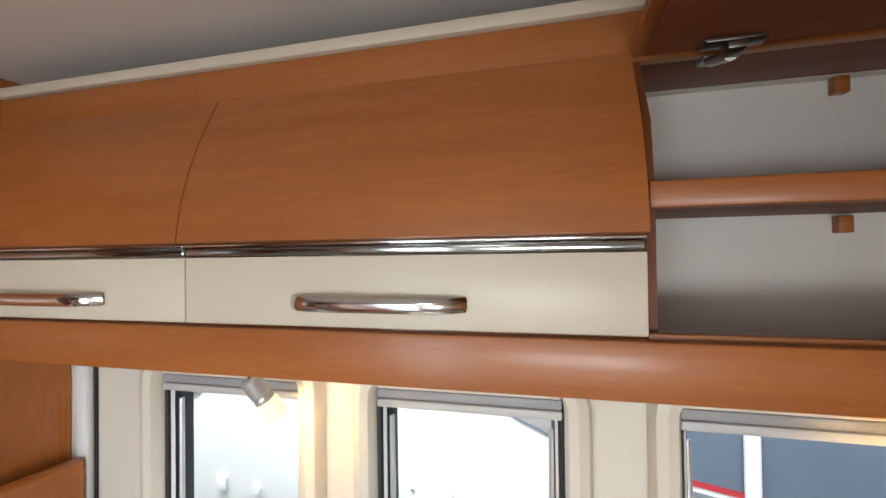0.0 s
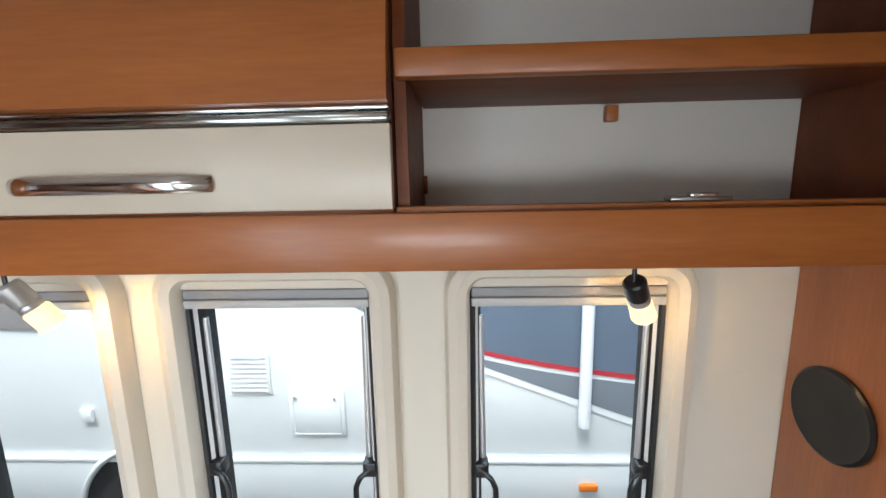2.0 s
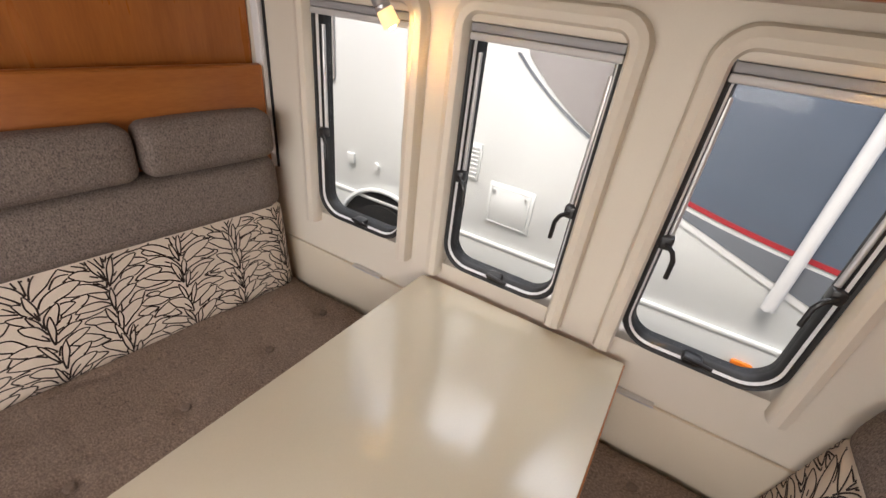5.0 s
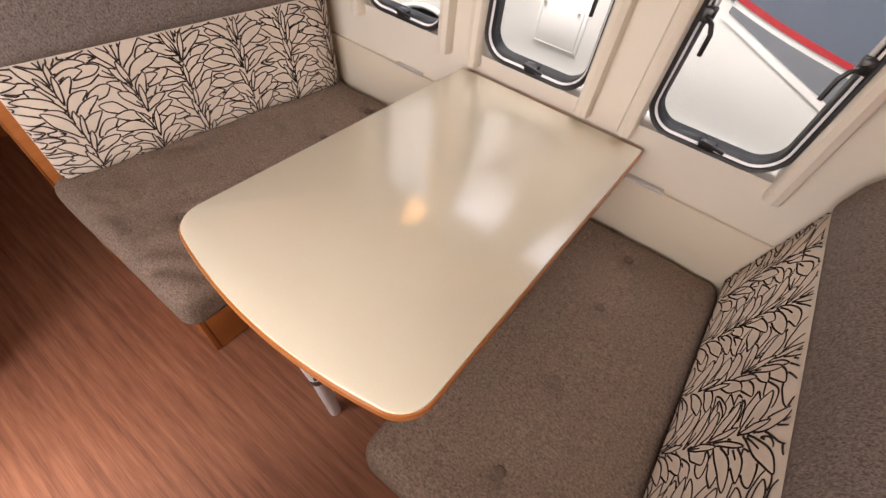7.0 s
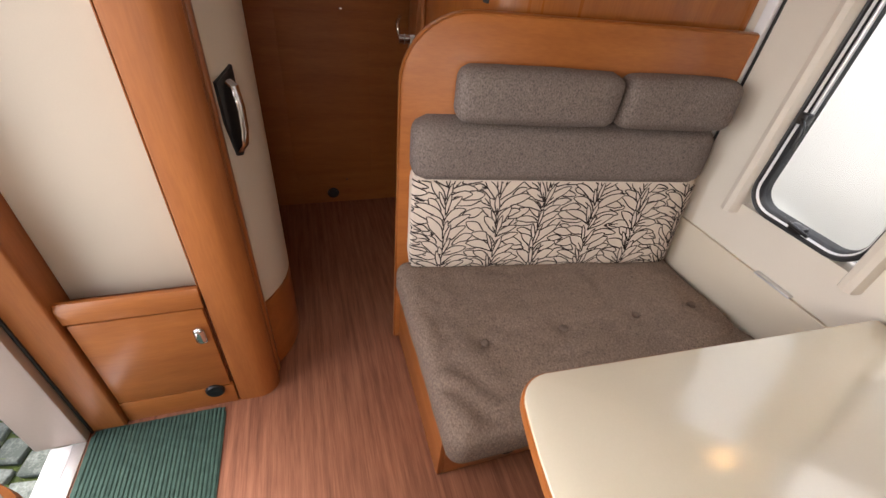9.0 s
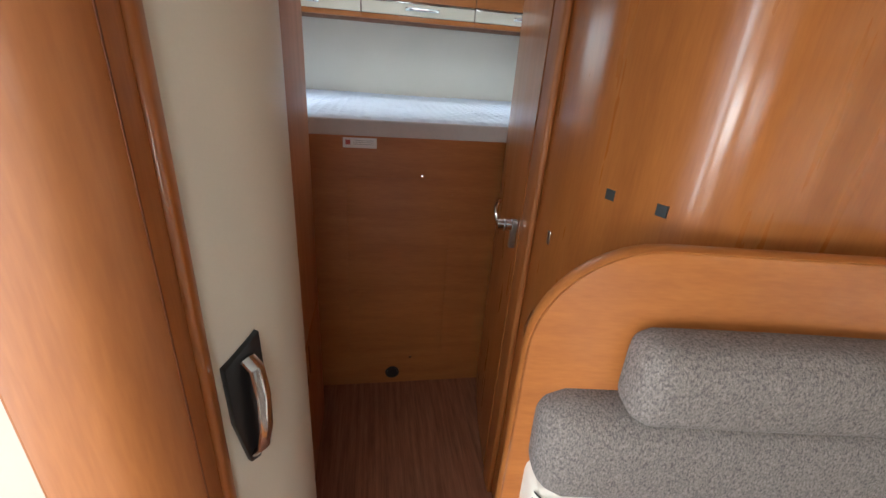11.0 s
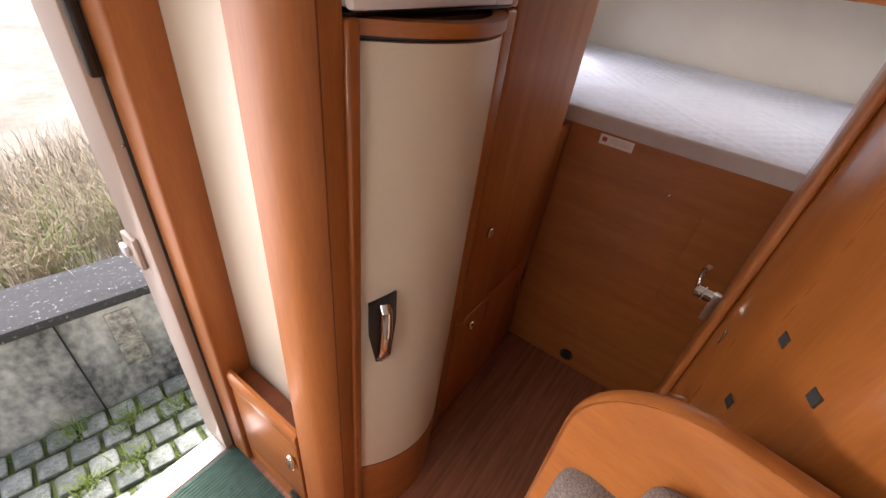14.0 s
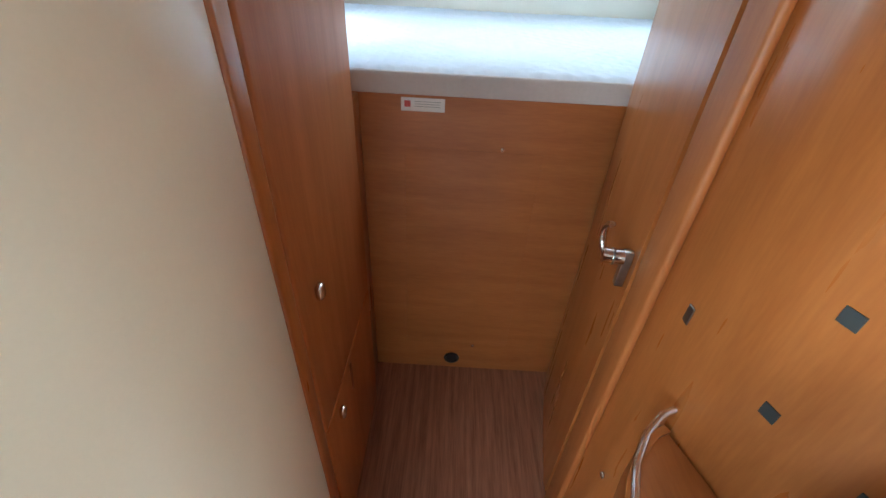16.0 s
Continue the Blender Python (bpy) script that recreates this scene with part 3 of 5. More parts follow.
def leaf_print(u0, u1, v0, v1, seed):
    """Plumes of petals that spread from upright stems, drawn as outlines in the plane (u, v)."""
    rnd = random.Random(seed)
    lines, shapes, grid = [], [], collections.defaultdict(list)
    cell = 0.0045

    def near(p):
        a, b = int(p[0] // cell), int(p[1] // cell)
        for i in (a - 1, a, a + 1):
            for j in (b - 1, b, b + 1):
                for q in grid[(i, j)]:
                    if (q[0] - p[0]) ** 2 + (q[1] - p[1]) ** 2 < 0.0036 ** 2:
                        return True
        return False

    def covered(p):
        for x0, x1, y0, y1, poly in shapes:
            if x0 < p[0] < x1 and y0 < p[1] < y1:
                hit, k = False, len(poly) - 1
                for i in range(len(poly)):
                    a, b = poly[i], poly[k]
                    if (a[1] > p[1]) != (b[1] > p[1]) and p[0] < (b[0] - a[0]) * (p[1] - a[1]) / (b[1] - a[1]) + a[0]:
                        hit = not hit
                    k = i
                if hit:
                    return True
        return near(p)

    def petal(x, h, a0, a1, length, wide, share):
        n = max(8, int(length / 0.0028))
        mid = []
        px, py = x, h
        for k in range(n + 1):
            t = k / n
            a = a0 + (a1 - a0) * t
            mid.append((px, py, a))
            px, py = px + length / n * math.sin(a), py + length / n * math.cos(a)
        wob = rnd.uniform(0, 6)
        sides = []
        for sgn in (-1, 1):
            side = []
            for k, (mx, my, a) in enumerate(mid):
                t = k / n
                w = sgn * wide * math.sin(math.pi * t ** 1.2) ** 0.72 * (1 + 0.10 * math.sin(9 * t + wob + sgn))
                side.append((mx + w * math.cos(a), my - w * math.sin(a)))
            sides.append(side)
        flags = [[covered(p) for p in sd] for sd in sides]
        if sum(f.count(False) for f in flags) < share * 2 * (n + 1):
            return
        drawn = []
        for sd, fl in zip(sides, flags):
            run = []
            for k, p in enumerate(sd):
                if fl[k]:
                    if len(run) > 2:
                        drawn.append(run + [p])
                    run = []
                else:
                    if not run and k:
                        run.append(sd[k - 1])
                    run.append(p)
            if len(run) > 2:
                drawn.append(run)
        if wide > 0.008 and rnd.random() < 0.3:
            c0, c1 = int(n * 0.12), int(n * rnd.uniform(0.4, 0.6))
            vein = [(m[0], m[1]) for m in mid[c0:c1] if not covered((m[0], m[1]))]
            if len(vein) > 3:
                drawn.append(vein)
        for l in drawn:
            lines.append(l)
            for p in l:
                grid[(int(p[0] // cell), int(p[1] // cell))].append(p)
        poly = sides[0] + sides[1][::-1]
        xs, ys = [p[0] for p in poly], [p[1] for p in poly]
        shapes.append((min(xs), max(xs), min(ys), max(ys), poly))

    stems, u, k = [], u0 - 0.07, 0
    while u < u1 + 0.12:
        stems.append((u, v0 - 0.10 + 0.06 * (k % 2), rnd.uniform(-0.012, 0.012)))
        u += 0.19 * rnd.uniform(0.9, 1.12)
        k += 1
    for u, h0, sway in stems:
        h, side = h0, 1
        while h < v1 + 0.02:
            x = u + sway * math.sin(11 * (h - v0))
            side = -side
            if rnd.random() < 0.45:
                a = radians(rnd.uniform(4, 16)) * side
                petal(x + side * 0.003, h, a, a * 1.8, rnd.uniform(0.06, 0.10), rnd.uniform(0.006, 0.009), 0.45)
            a = side * radians(rnd.uniform(12, 62))
            petal(x, h, a, a + side * radians(rnd.uniform(20, 60)), rnd.uniform(0.08, 0.14), rnd.uniform(0.0125, 0.019), 0.34)
            h += 0.0205 * rnd.uniform(0.7, 1.3)
    # smaller petals in the gaps between the plumes
    for k in range(1300):
        x, h = rnd.uniform(u0 - 0.02, u1 + 0.02), rnd.uniform(v0 - 0.03, v1)
        u, h0, sway = min(stems, key=lambda q: abs(q[0] - x))
        side = 1 if x > u else -1
        a = side * radians(min(80, 8 + 1100 * abs(x - u)) + rnd.uniform(-14, 14))
        small = 1.3 - 0.75 * k / 1300
        petal(x, h, a, a + side * radians(24), 0.074 * small, 0.0145 * small, 0.46)
    out = []
    for l in lines:
        keep = []
        for p in l:
            if u0 < p[0] < u1 and v0 < p[1] < v1:
                keep.append(p)
            else:
                if len(keep) > 1:
                    out.append(keep)
                keep = []
        if len(keep) > 1:
            out.append(keep)
    return out


def printed(lines, to_place, width=0.0016):
    b = bmesh.new()
    for l in lines:
        n = len(l)
        row = []
        for k, p in enumerate(l):
            a, c = l[max(k - 1, 0)], l[min(k + 1, n - 1)]
            d = math.hypot(c[0] - a[0], c[1] - a[1]) or 1
            w = width * (1.2 - 0.4 * k / n)
            nx, ny = -(c[1] - a[1]) / d * w, (c[0] - a[0]) / d * w
            row.append((b.verts.new(to_place(p[0] + nx, p[1] + ny)), b.verts.new(to_place(p[0] - nx, p[1] - ny))))
        for r, s in zip(row, row[1:]):
            b.faces.new((r[0], r[1], s[1], s[0]))
    return b


def back_cushion(name, m, length, label, seed, lean, thick, mid, top):
    """Upholstered back: printed lower field, plain upper roll. Local x points out from the board."""
    c = thing(name, (m @ Vector((0.06, length / 2, 0.46))), label, "cushion", group="bench back cushions")
    field = soft_box(0.002, thick, 0.004, length - 0.004, 0.462, mid + 0.012, 0.030, cuts=16)
    sh = Matrix.Identity(4)
    sh[0][2] = -lean
    sh[0][3] = lean * 0.46
    field.transform(m @ sh)
    part("printed_field", field, print_fab, c, "cream fabric with dark leaf print")
    
    def on_field(u, v):
        e = min(0.030, max(0.0, u - 0.004), max(0.0, length - 0.004 - u))
        f = min(0.030, max(0.0, v - 0.462))
        drop = sum(0.030 - math.sqrt(max(0.0, 0.030 ** 2 - (0.030 - q) ** 2)) for q in (e, f))
        return Vector((thick + 0.0008 - drop, u, v))
    fine = 0.88
    pattern = leaf_print(0.005 / fine, (length - 0.005) / fine, 0.466 / fine, (mid + 0.002) / fine, seed)
    pr = printed([[(p[0] * fine, p[1] * fine) for p in l] for l in pattern], on_field, 0.0020)
    pr.transform(m @ sh)
    part("print", pr, print_ink, c, "dark brown leaf lines", "stuff")
    roll = soft_box(0.004, thick + 0.012, 0.0, length, mid - 0.012, top, 0.055, cuts=16, wave=0.002)
    roll.transform(m @ sh)
    part("plain_roll", roll, grey_fab, c, "grey-brown woven upper roll")
    return c


BENCH = pose(-1.160, 1.065, 0, 0, 0, -8.5)
bb = thing("bench_back_board", (-1.1, 1.5, 0), "orange-brown wood bench back board with rounded corner", "bench back")
out = round_rect(-0.012, 1.014, 0.0, 1.234, 0.17, 10, (0.004, 0.19, 0.004, 0.004))
pb_ = prism(out, "x", 0.0, -0.026, 0.004)
pb_.transform(BENCH)
part("panel", pb_, wood_y, bb)
edge = sweep([(-0.013, a, b) for a, b in round_rect(-0.012, 1.014, 0.001, 1.234, 0.17, 10, (0.004, 0.19, 0.004, 0.004))],
             [(-0.004, -0.012), (-0.004, 0.012), (0.002, 0.015), (0.005, 0.008), (0.005, -0.008), (0.002, -0.015)], (1, 0, 0), True)
edge.transform(BENCH)
part("edge_band", edge, wood_y, bb, "rounded wood edge band")

back_cushion("back_cushion", BENCH @ Matrix.Translation((0, 0.02, 0)), 0.985, "grey bench back cushion with cream leaf-print field", 3, 0.10, 0.112, 0.793, 0.972)
for y0, y1 in ((0.135, 0.606), (0.612, 0.985)):
    hc = soft_box(0.006, 0.105, y0, y1, 0.976, 1.122, 0.036, puff=(0.006, 0.0, 0.004), cuts=12, wave=0.002)
    hc.transform(BENCH)
    solo("head_cushion", hc, grey_fab, "grey-brown woven head cushion on the bench back", "cushion", group="head cushions")


def bench(x0, x1, front, y0, label):
    b = thing("bench", ((x0 + x1) / 2, 1.6, 0), label, "bench seat", group="dinette benches")
    part("end_panel", rbox(x0, x1, y0, y0 + 0.018, 0, 0.335, 0.003), wood_x, b)
    fx = x1 if front < 0 else x0
    part("front_panel", rbox(fx - 0.018 if front < 0 else fx, fx if front < 0 else fx + 0.018, y0 + 0.019, W - 0.016, 0.0, 0.335, 0.003), wood_y, b)
    part("seat_board", rbox(x0 + 0.02, x1 - 0.02, y0 + 0.02, W - 0.016, 0.318, 0.336, 0.002), wood_in, b)
    return b


lb_ = bench(-1.155, -0.565, -1, 1.072, "wooden dinette bench base with a black air outlet")
vo = lathe([(0.031, 0), (0.031, 0.004), (0.025, 0.007), (0.021, 0.003), (0.001, 0.003)], 24)
vo.transform(Matrix.Translation((-0.565, 1.315, 0.060)) @ Matrix.Rotation(radians(90), 4, "Y"))
part("air_outlet", vo, black, lb_, "black round air outlet")
st_ = lathe([(0.008, 0), (0.007, 0.004), (0.001, 0.006)], 14)
st_.transform(Matrix.Translation((-0.873, 1.072, 0.281)) @ Matrix.Rotation(radians(90), 4, "X"))
part("stud", st_, chrome, lb_, "small metal stud")
bench(0.27, 0.774, 1, 1.115, "wooden dinette bench base under the partition")
sc = soft_box(-1.115, -0.425, 1.035, W - 0.018, 0.337, 0.468, 0.045, puff=(0.0, 0, 0.008), cuts=56, dents=[(-0.70, y) for y in (1.22, 1.48, 1.75, 1.98)], wave=0.003, fold=0.0095)
sl = thing("seat_cushion", (-0.75, 1.55, 0.34), "grey-brown velour seat cushion with buttons", "cushion", group="seat cushions")
part("pad", sc, seat_fab, sl)
sr = thing("seat_cushion", (0.42, 1.55, 0.34), "grey-brown velour seat cushion with buttons", "cushion", group="seat cushions")
part("pad", soft_box(0.125, 0.655, 1.085, W - 0.018, 0.337, 0.455, 0.045, puff=(0.0, 0, 0.008), cuts=56, dents=[(0.385, y) for y in (1.24, 1.495, 1.76, 1.98)], wave=0.003, fold=0.003), seat_fab, sr)
for par, x, z, ys in ((sl, -0.70, 0.4655, (1.22, 1.48, 1.75, 1.98)), (sr, 0.385, 0.4530, (1.24, 1.495, 1.76, 1.98))):
    for y in ys:
        bt = lathe([(0.012, -0.006), (0.013, 0.001), (0.010, 0.006), (0.002, 0.008)], 14)
        bt.transform(Matrix.Translation((x, y, z - 0.004)))
        part("button", bt, button_fab, par, "round covered button")
RB = pose(0.776, W - 0.006, 0, 0, 0, 180)
back_cushion("back_cushion", RB, 0.93, "grey bench back cushion with cream leaf-print field", 8, 0.14, 0.146, 0.795, 0.935)

# ---- table ----
tb = thing("dinette_table", (-0.08, 1.55, 0), "cream laminate dinette table with wood edge and folding leg", "table")


def table_outline(grow=0.0):
    near = []
    pts = [(0.256 + grow, 2.068), (-0.352 - grow, 2.068)]
    for k in range(9):          # near left corner
        a = radians(180 + 80 * k / 8)
        near.append((-0.331 + (0.068 + grow) * math.cos(a), 1.182 + (0.068 + grow) * math.sin(a)))
    for k in range(1, 12):      # bowed front
        u = k / 12
        near.append((-0.343 + (0.175 + 0.343) * u, 1.115 - grow - 0.030 * (1 - (2 * u - 1) ** 2)))
    for k in range(9):
        a = radians(280 + 80 * k / 8)
        near.append((0.163 + (0.068 + grow) * math.cos(a), 1.182 + (0.068 + grow) * math.sin(a)))
    return [pts[0], pts[1]] + near


part("top", prism(table_outline(), "z", 0.712, 0.742, 0.003), table_mat, tb, "glossy cream laminate top")
te = sweep([(x, y, 0.7255) for x, y in table_outline()], [(-0.002, -0.013), (-0.002, 0.011), (0.004, 0.009), (0.005, 0.0), (0.004, -0.011)], (0, 0, 1), True)
part("edge_band", te, wood_x, tb, "orange wood edge band")
leg = part("leg", rod((-0.062, 1.12, 0.708), (-0.088, 1.154, 0.385), 0.0195, n=18), white_leg, tb, "white tubular leg")
part("lower_leg", rod((-0.0898, 1.1565, 0.358), (-0.112, 1.184, 0.004), 0.0185, n=18), white_leg, leg)
part("joint", rod((-0.088, 1.154, 0.386), (-0.0898, 1.1565, 0.357), 0.0215, n=18), black, leg, "black leg joint")
part("lock_pin", rod((-0.084, 1.150, 0.425), (-0.060, 1.140, 0.425), 0.006, n=10), black, leg, "black lock pin")
part("foot", rod((-0.112, 1.184, 0.006), (-0.1122, 1.1842, 0.0), 0.019, n=18), white_leg, leg)
part("hinge_bracket", rbox(-0.12, 0.0, 1.10, 1.20, 0.700, 0.711, 0.002), alu, tb)

# ---- curved washroom wall, door and inlays ----
PLAN = [(-2.283, 1.350), (-2.10, 1.308), (-1.92, 1.276), (-1.76, 1.256), (-1.66, 1.249), (-1.56, 1.249), (-1.47, 1.262), (-1.395, 1.286), (-1.335, 1.304),
        (-1.279, 1.323), (-1.232, 1.352), (-1.205, 1.40), (-1.190, 1.47), (-1.175, 1.60), (-1.10, 2.02), (-1.085, 2.098)]


def plan_at(s):
    """A point and the outward side of the washroom wall at s metres from the bed end."""
    for a, b in zip(PLAN, PLAN[1:]):
        d = math.hypot(b[0] - a[0], b[1] - a[1])
        if s <= d or b is PLAN[-1]:
            t = s / d
            n = Vector((b[1] - a[1], -(b[0] - a[0]), 0)) / d
            return Vector((a[0] + (b[0] - a[0]) * t, a[1] + (b[1] - a[1]) * t, 0)), n
        s -= d


wr = thing("washroom_wall", (-1.5, 1.5, 0), "curved orange-brown wood washroom wall with dark square inlays", "wall", "structure")
fine_plan = [plan_at(k * 0.02)[0].to_2d() for k in range(200)]
seen_plan, last = [], None
for p in fine_plan:
    if last is None or (p - last).length > 0.004:
        seen_plan.append((p.x, p.y))
        last = p
    if abs(p.y - PLAN[-1][1]) < 0.004 and p.x > -1.1:
        break
part("panel", strip(seen_plan, 0.02, "z", 0.0, CEIL - 0.001, side=1), wood_z, wr)


def on_wall(x, off=0.002):
    best = min((abs(plan_at(k * 0.004)[0].x - x), k) for k in range(330))[1]
    p, n = plan_at(best * 0.004)
    return p + n * off, n


for x, z in ((-1.395, 1.246), (-1.395, 1.071), (-1.281, 1.250), (-1.281, 1.075), (-1.395, 0.896 - 0.3), (-1.281, 1.425 - 0.52)):
    p, n = on_wall(x)
    t = Vector((0, 0, 1)).cross(n)
    d = bmesh.new()
    h = 0.0110
    vs = [p + Vector((0, 0, z + v * h)) + t * u * h for u, v in ((1, 1), (-1, 1), (-1, -1), (1, -1))]
    lo = [d.verts.new(v) for v in vs]
    hi = [d.verts.new(v - n * 0.006) for v in vs]
    d.faces.new(lo)
    for k in range(4):
        d.faces.new((lo[k], lo[(k + 1) % 4], hi[(k + 1) % 4], hi[k]))
    part("inlay", d, diamond_mat, wr, "dark square inlay")


def upright_on_wall(parent, name, x, half, z0, z1, proud, mat, label=""):
    p, n = on_wall(x, 0.0)
    t = Vector((0, 0, 1)).cross(n)
    b = rbox(-half, half, 0, proud, z0, z1, min(0.008, proud * 0.45), 3)
    m = Matrix(((t.x, n.x, 0, p.x), (t.y, n.y, 0, p.y), (0, 0, 1, 0), (0, 0, 0, 1)))
    b.transform(m)
    return part(name, b, mat, parent, label)


upright_on_wall(wr, "door_post", -1.69, 0.042, 0.0, CEIL - 0.002, 0.020, wood_satin, "rounded wood door post")
upright_on_wall(wr, "strike_plate", -1.563, 0.008, 1.065, 1.10, 0.003, steel, "small metal strike plate")
upright_on_wall(wr, "stud", -1.555, 0.007, 0.553, 0.567, 0.008, chrome, "small metal stud")

dr = thing("door_1", (-2.0, 1.3, 0), "closed curved wood washroom door with chrome lever handle", "door", "structure")
leaf = [p for p in seen_plan if p[0] < -1.742]
leaf = [(x, y - 0.0165) for x, y in leaf if x > -2.262]
part("leaf", strip(leaf, 0.012, "z", 0.03, 1.93, side=1), wood_z, dr)
hp, hn = on_wall(-1.775, 0.036)
hd = part("door_handle", rod(hp + Vector((0, 0, 1.035)), hp + hn * 0.044 + Vector((0, 0, 1.035)), 0.0165, n=20), chrome, dr, "polished chrome lever handle")
ring_ = rod(hp + hn * 0.020 + Vector((0, 0, 1.035)), hp + hn * 0.024 + Vector((0, 0, 1.035)), 0.0185, n=20)
part("ring", ring_, steel, hd)
lv = [hp + hn * 0.038 + Vector(o) for o in ((0.0, 0, 1.036), (-0.012, -0.003, 1.044), (-0.020, -0.005, 1.058), (-0.023, -0.007, 1.074), (-0.021, -0.008, 1.090), (-0.013, -0.007, 1.104), (-0.001, -0.005, 1.112))]
part("lever", sweep(lv, circle(0.0065, 10, 0.008), (0, 1, 0)), chrome, hd)
m_ = rbox(-0.009, 0.009, -0.018, 0.001, 0.962, 1.052, 0.0018)
t_ = Vector((0, 0, 1)).cross(hn)
m_.transform(Matrix(((t_.x, hn.x, 0, hp.x), (t_.y, hn.y, 0, hp.y), (0, 0, 1, 0), (0, 0, 0, 1))))
part("rose_plate", m_, steel, hd, "metal lock plate")

# corner shelf with a chrome gallery rail
cs = thing("corner_shelf", (-1.3, 1.25, 0.87), "small wood corner shelf with a chrome gallery rail", "shelf")
arc = [(-1.19, 1.12), (-1.26, 1.118), (-1.33, 1.127), (-1.39, 1.150), (-1.44, 1.184), (-1.475, 1.222), (-1.487, 1.248)]
inner = [(-1.395, 1.280), (-1.279, 1.316), (-1.235, 1.345), (-1.20, 1.39), (-1.19, 1.39)]
part("board", prism(arc + inner, "z", 0.862, 0.882, 0.003), wood_x, cs)
part("apron", strip(arc, 0.014, "z", 0.80, 0.888, side=-1), wood_x, cs)
part("rail", sweep([(x, y, 0.935) for x, y in arc], circle(0.006, 10), (0, 0, 1)), chrome, cs, "curved chrome rail")
for x, y in (arc[1], arc[4]):
    part("rail_post", rod((x, y + 0.005, 0.882), (x, y, 0.934), 0.004), chrome, cs)


# ---- tall unit: post, fridge, microwave, wardrobe ----
FY = 0.588
po = thing("corner_post", (-1.03, 0.53, 0), "rounded orange-brown wood corner post beside the entrance", "post", "structure")
prof = [(-1.082, 0.457), (-1.0, 0.457), (-0.99, 0.462), (-0.987, 0.475), (-0.986, 0.51)]
for k in range(9):
    a = radians(0 + 78 * k / 8)
    prof.append((-1.056 + 0.070 * math.cos(a), 0.525 + 0.070 * math.sin(a)))
prof += [(-1.082, FY)]
part("column", prism(prof, "z", 0.0, CEIL - 0.001), wood_satin, po)
part("groove", rbox(-1.0378, -1.0350, FY - 0.004, 0.5926, 0.0, CEIL - 0.002, 0), wood_in, po, "dark joint line")
part("bead", rbox(-1.006, -0.996, 0.4535, 0.4565, 0.545, CEIL - 0.002, 0.001), wood_z, po)

sw = thing("entrance_side_wall", (-1.07, 0.28, 0), "cream side of the tall unit beside the entrance", "wall", "structure")
part("panel", rbox(-1.082, -1.066, 0.118, 0.456, 0.48, CEIL - 0.001, 0.001), cream, sw)
eb = thing("entrance_board", (-1.03, 0.06, 0), "upright orange-brown wood board beside the door frame", "trim", "structure")
part("board", rbox(-1.085, -0.972, 0.018, 0.117, 0.0, CEIL - 0.001, 0.008, 3), wood_satin, eb)
hk = thing("coat_hook", (-1.064, 0.28, 1.79), "small metal coat hook on the cream panel", "hook")
part("plate", rbox(-1.0655, -1.060, 0.272, 0.290, 1.785, 1.82, 0.002), steel, hk)
part("prong", sweep([(-1.062, 0.281, 1.79), (-1.048, 0.281, 1.784), (-1.036, 0.281, 1.792), (-1.032, 0.281, 1.806)], circle(0.004, 8), (0, 1, 0)), steel, hk)

lc = thing("low_cabinet", (-1.03, 0.29, 0), "low wood step cabinet with one door and a chrome knob", "cabinet")
part("body", rbox(-1.064, -1.004, 0.119, 0.455, 0.0, 0.50, 0.002), wood_in, lc)
part("plinth", rbox(-1.003, -0.988, 0.119, 0.455, 0.0, 0.098, 0.002), wood_y, lc)
lip = prism([(-1.003, 0.478), (-0.985, 0.478), (-0.983, 0.53), (-0.992, 0.545), (-1.003, 0.545)], "y", 0.119, 0.455, 0.002)
part("top_lip", lip, wood_y, lc, "rounded wood ledge lip")
ld = part("door", rbox(-1.003, -0.986, 0.124, 0.450, 0.104, 0.470, 0.003), wood_y, lc)
kn = part("knob", rbox(-0.985, -0.968, 0.408, 0.438, 0.340, 0.405, 0.012, 3), chrome, ld, "oval chrome knob")
rd = lathe([(0.030, 0), (0.030, 0.006), (0.025, 0.011), (0.015, 0.012), (0.001, 0.009)], 24)
rd.transform(Matrix.Translation((-0.988, 0.398, 0.085)) @ Matrix.Rotation(radians(90), 4, "Y"))
part("vent_cap", rd, black, lc, "black round cap")


def bulge(x, amp=0.088, x0=-1.112, x1=-1.523):
    u = (x - (x0 + x1) / 2) / ((x0 - x1) / 2)
    return FY - 0.002 + amp * (1 - u * u) * (1.0 if abs(u) < 1 else 0)


def bulged(x0, x1, off, n=16, amp=0.088):
    return [(x0 + (x1 - x0) * k / n, bulge(x0 + (x1 - x0) * k / n, amp) + off) for k in range(n + 1)]


fr = thing("fridge", (-1.3, 0.35, 0.3), "built-in fridge behind a bowed cream door with black handle", "fridge")
part("housing", rbox(-1.53, -1.088, 0.03, FY - 0.012, 0.0, 1.605, 0.002), wood_in, fr)
part("left_frame", rbox(-1.111, -1.0835, FY - 0.011, FY + 0.008, 0.0, 1.614, 0.007, 3), wood_z, fr, "rounded wood frame strip")
part("right_frame", rbox(-1.568, -1.525, FY - 0.011, FY + 0.010, 0.0, 1.614, 0.007, 3), wood_z, fr, "rounded wood frame strip")
fd = part("door", strip(bulged(-1.114, -1.522, -0.004), 0.03, "z", 0.335, 1.583, side=1), cream, fr, "bowed cream door")
# black strips stand in for the shade in the gaps above and below the door
part("gap_shadow", strip(bulged(-1.113, -1.523, -0.014), 0.02, "z", 1.5835, 1.5900, side=1), black, fr, "black strip for the shade in the gap over the door")
part("top_rail", strip(bulged(-1.112, -1.524, 0.002), 0.03, "z", 1.591, 1.612, side=1), wood_x, fr, "bowed wood rail")
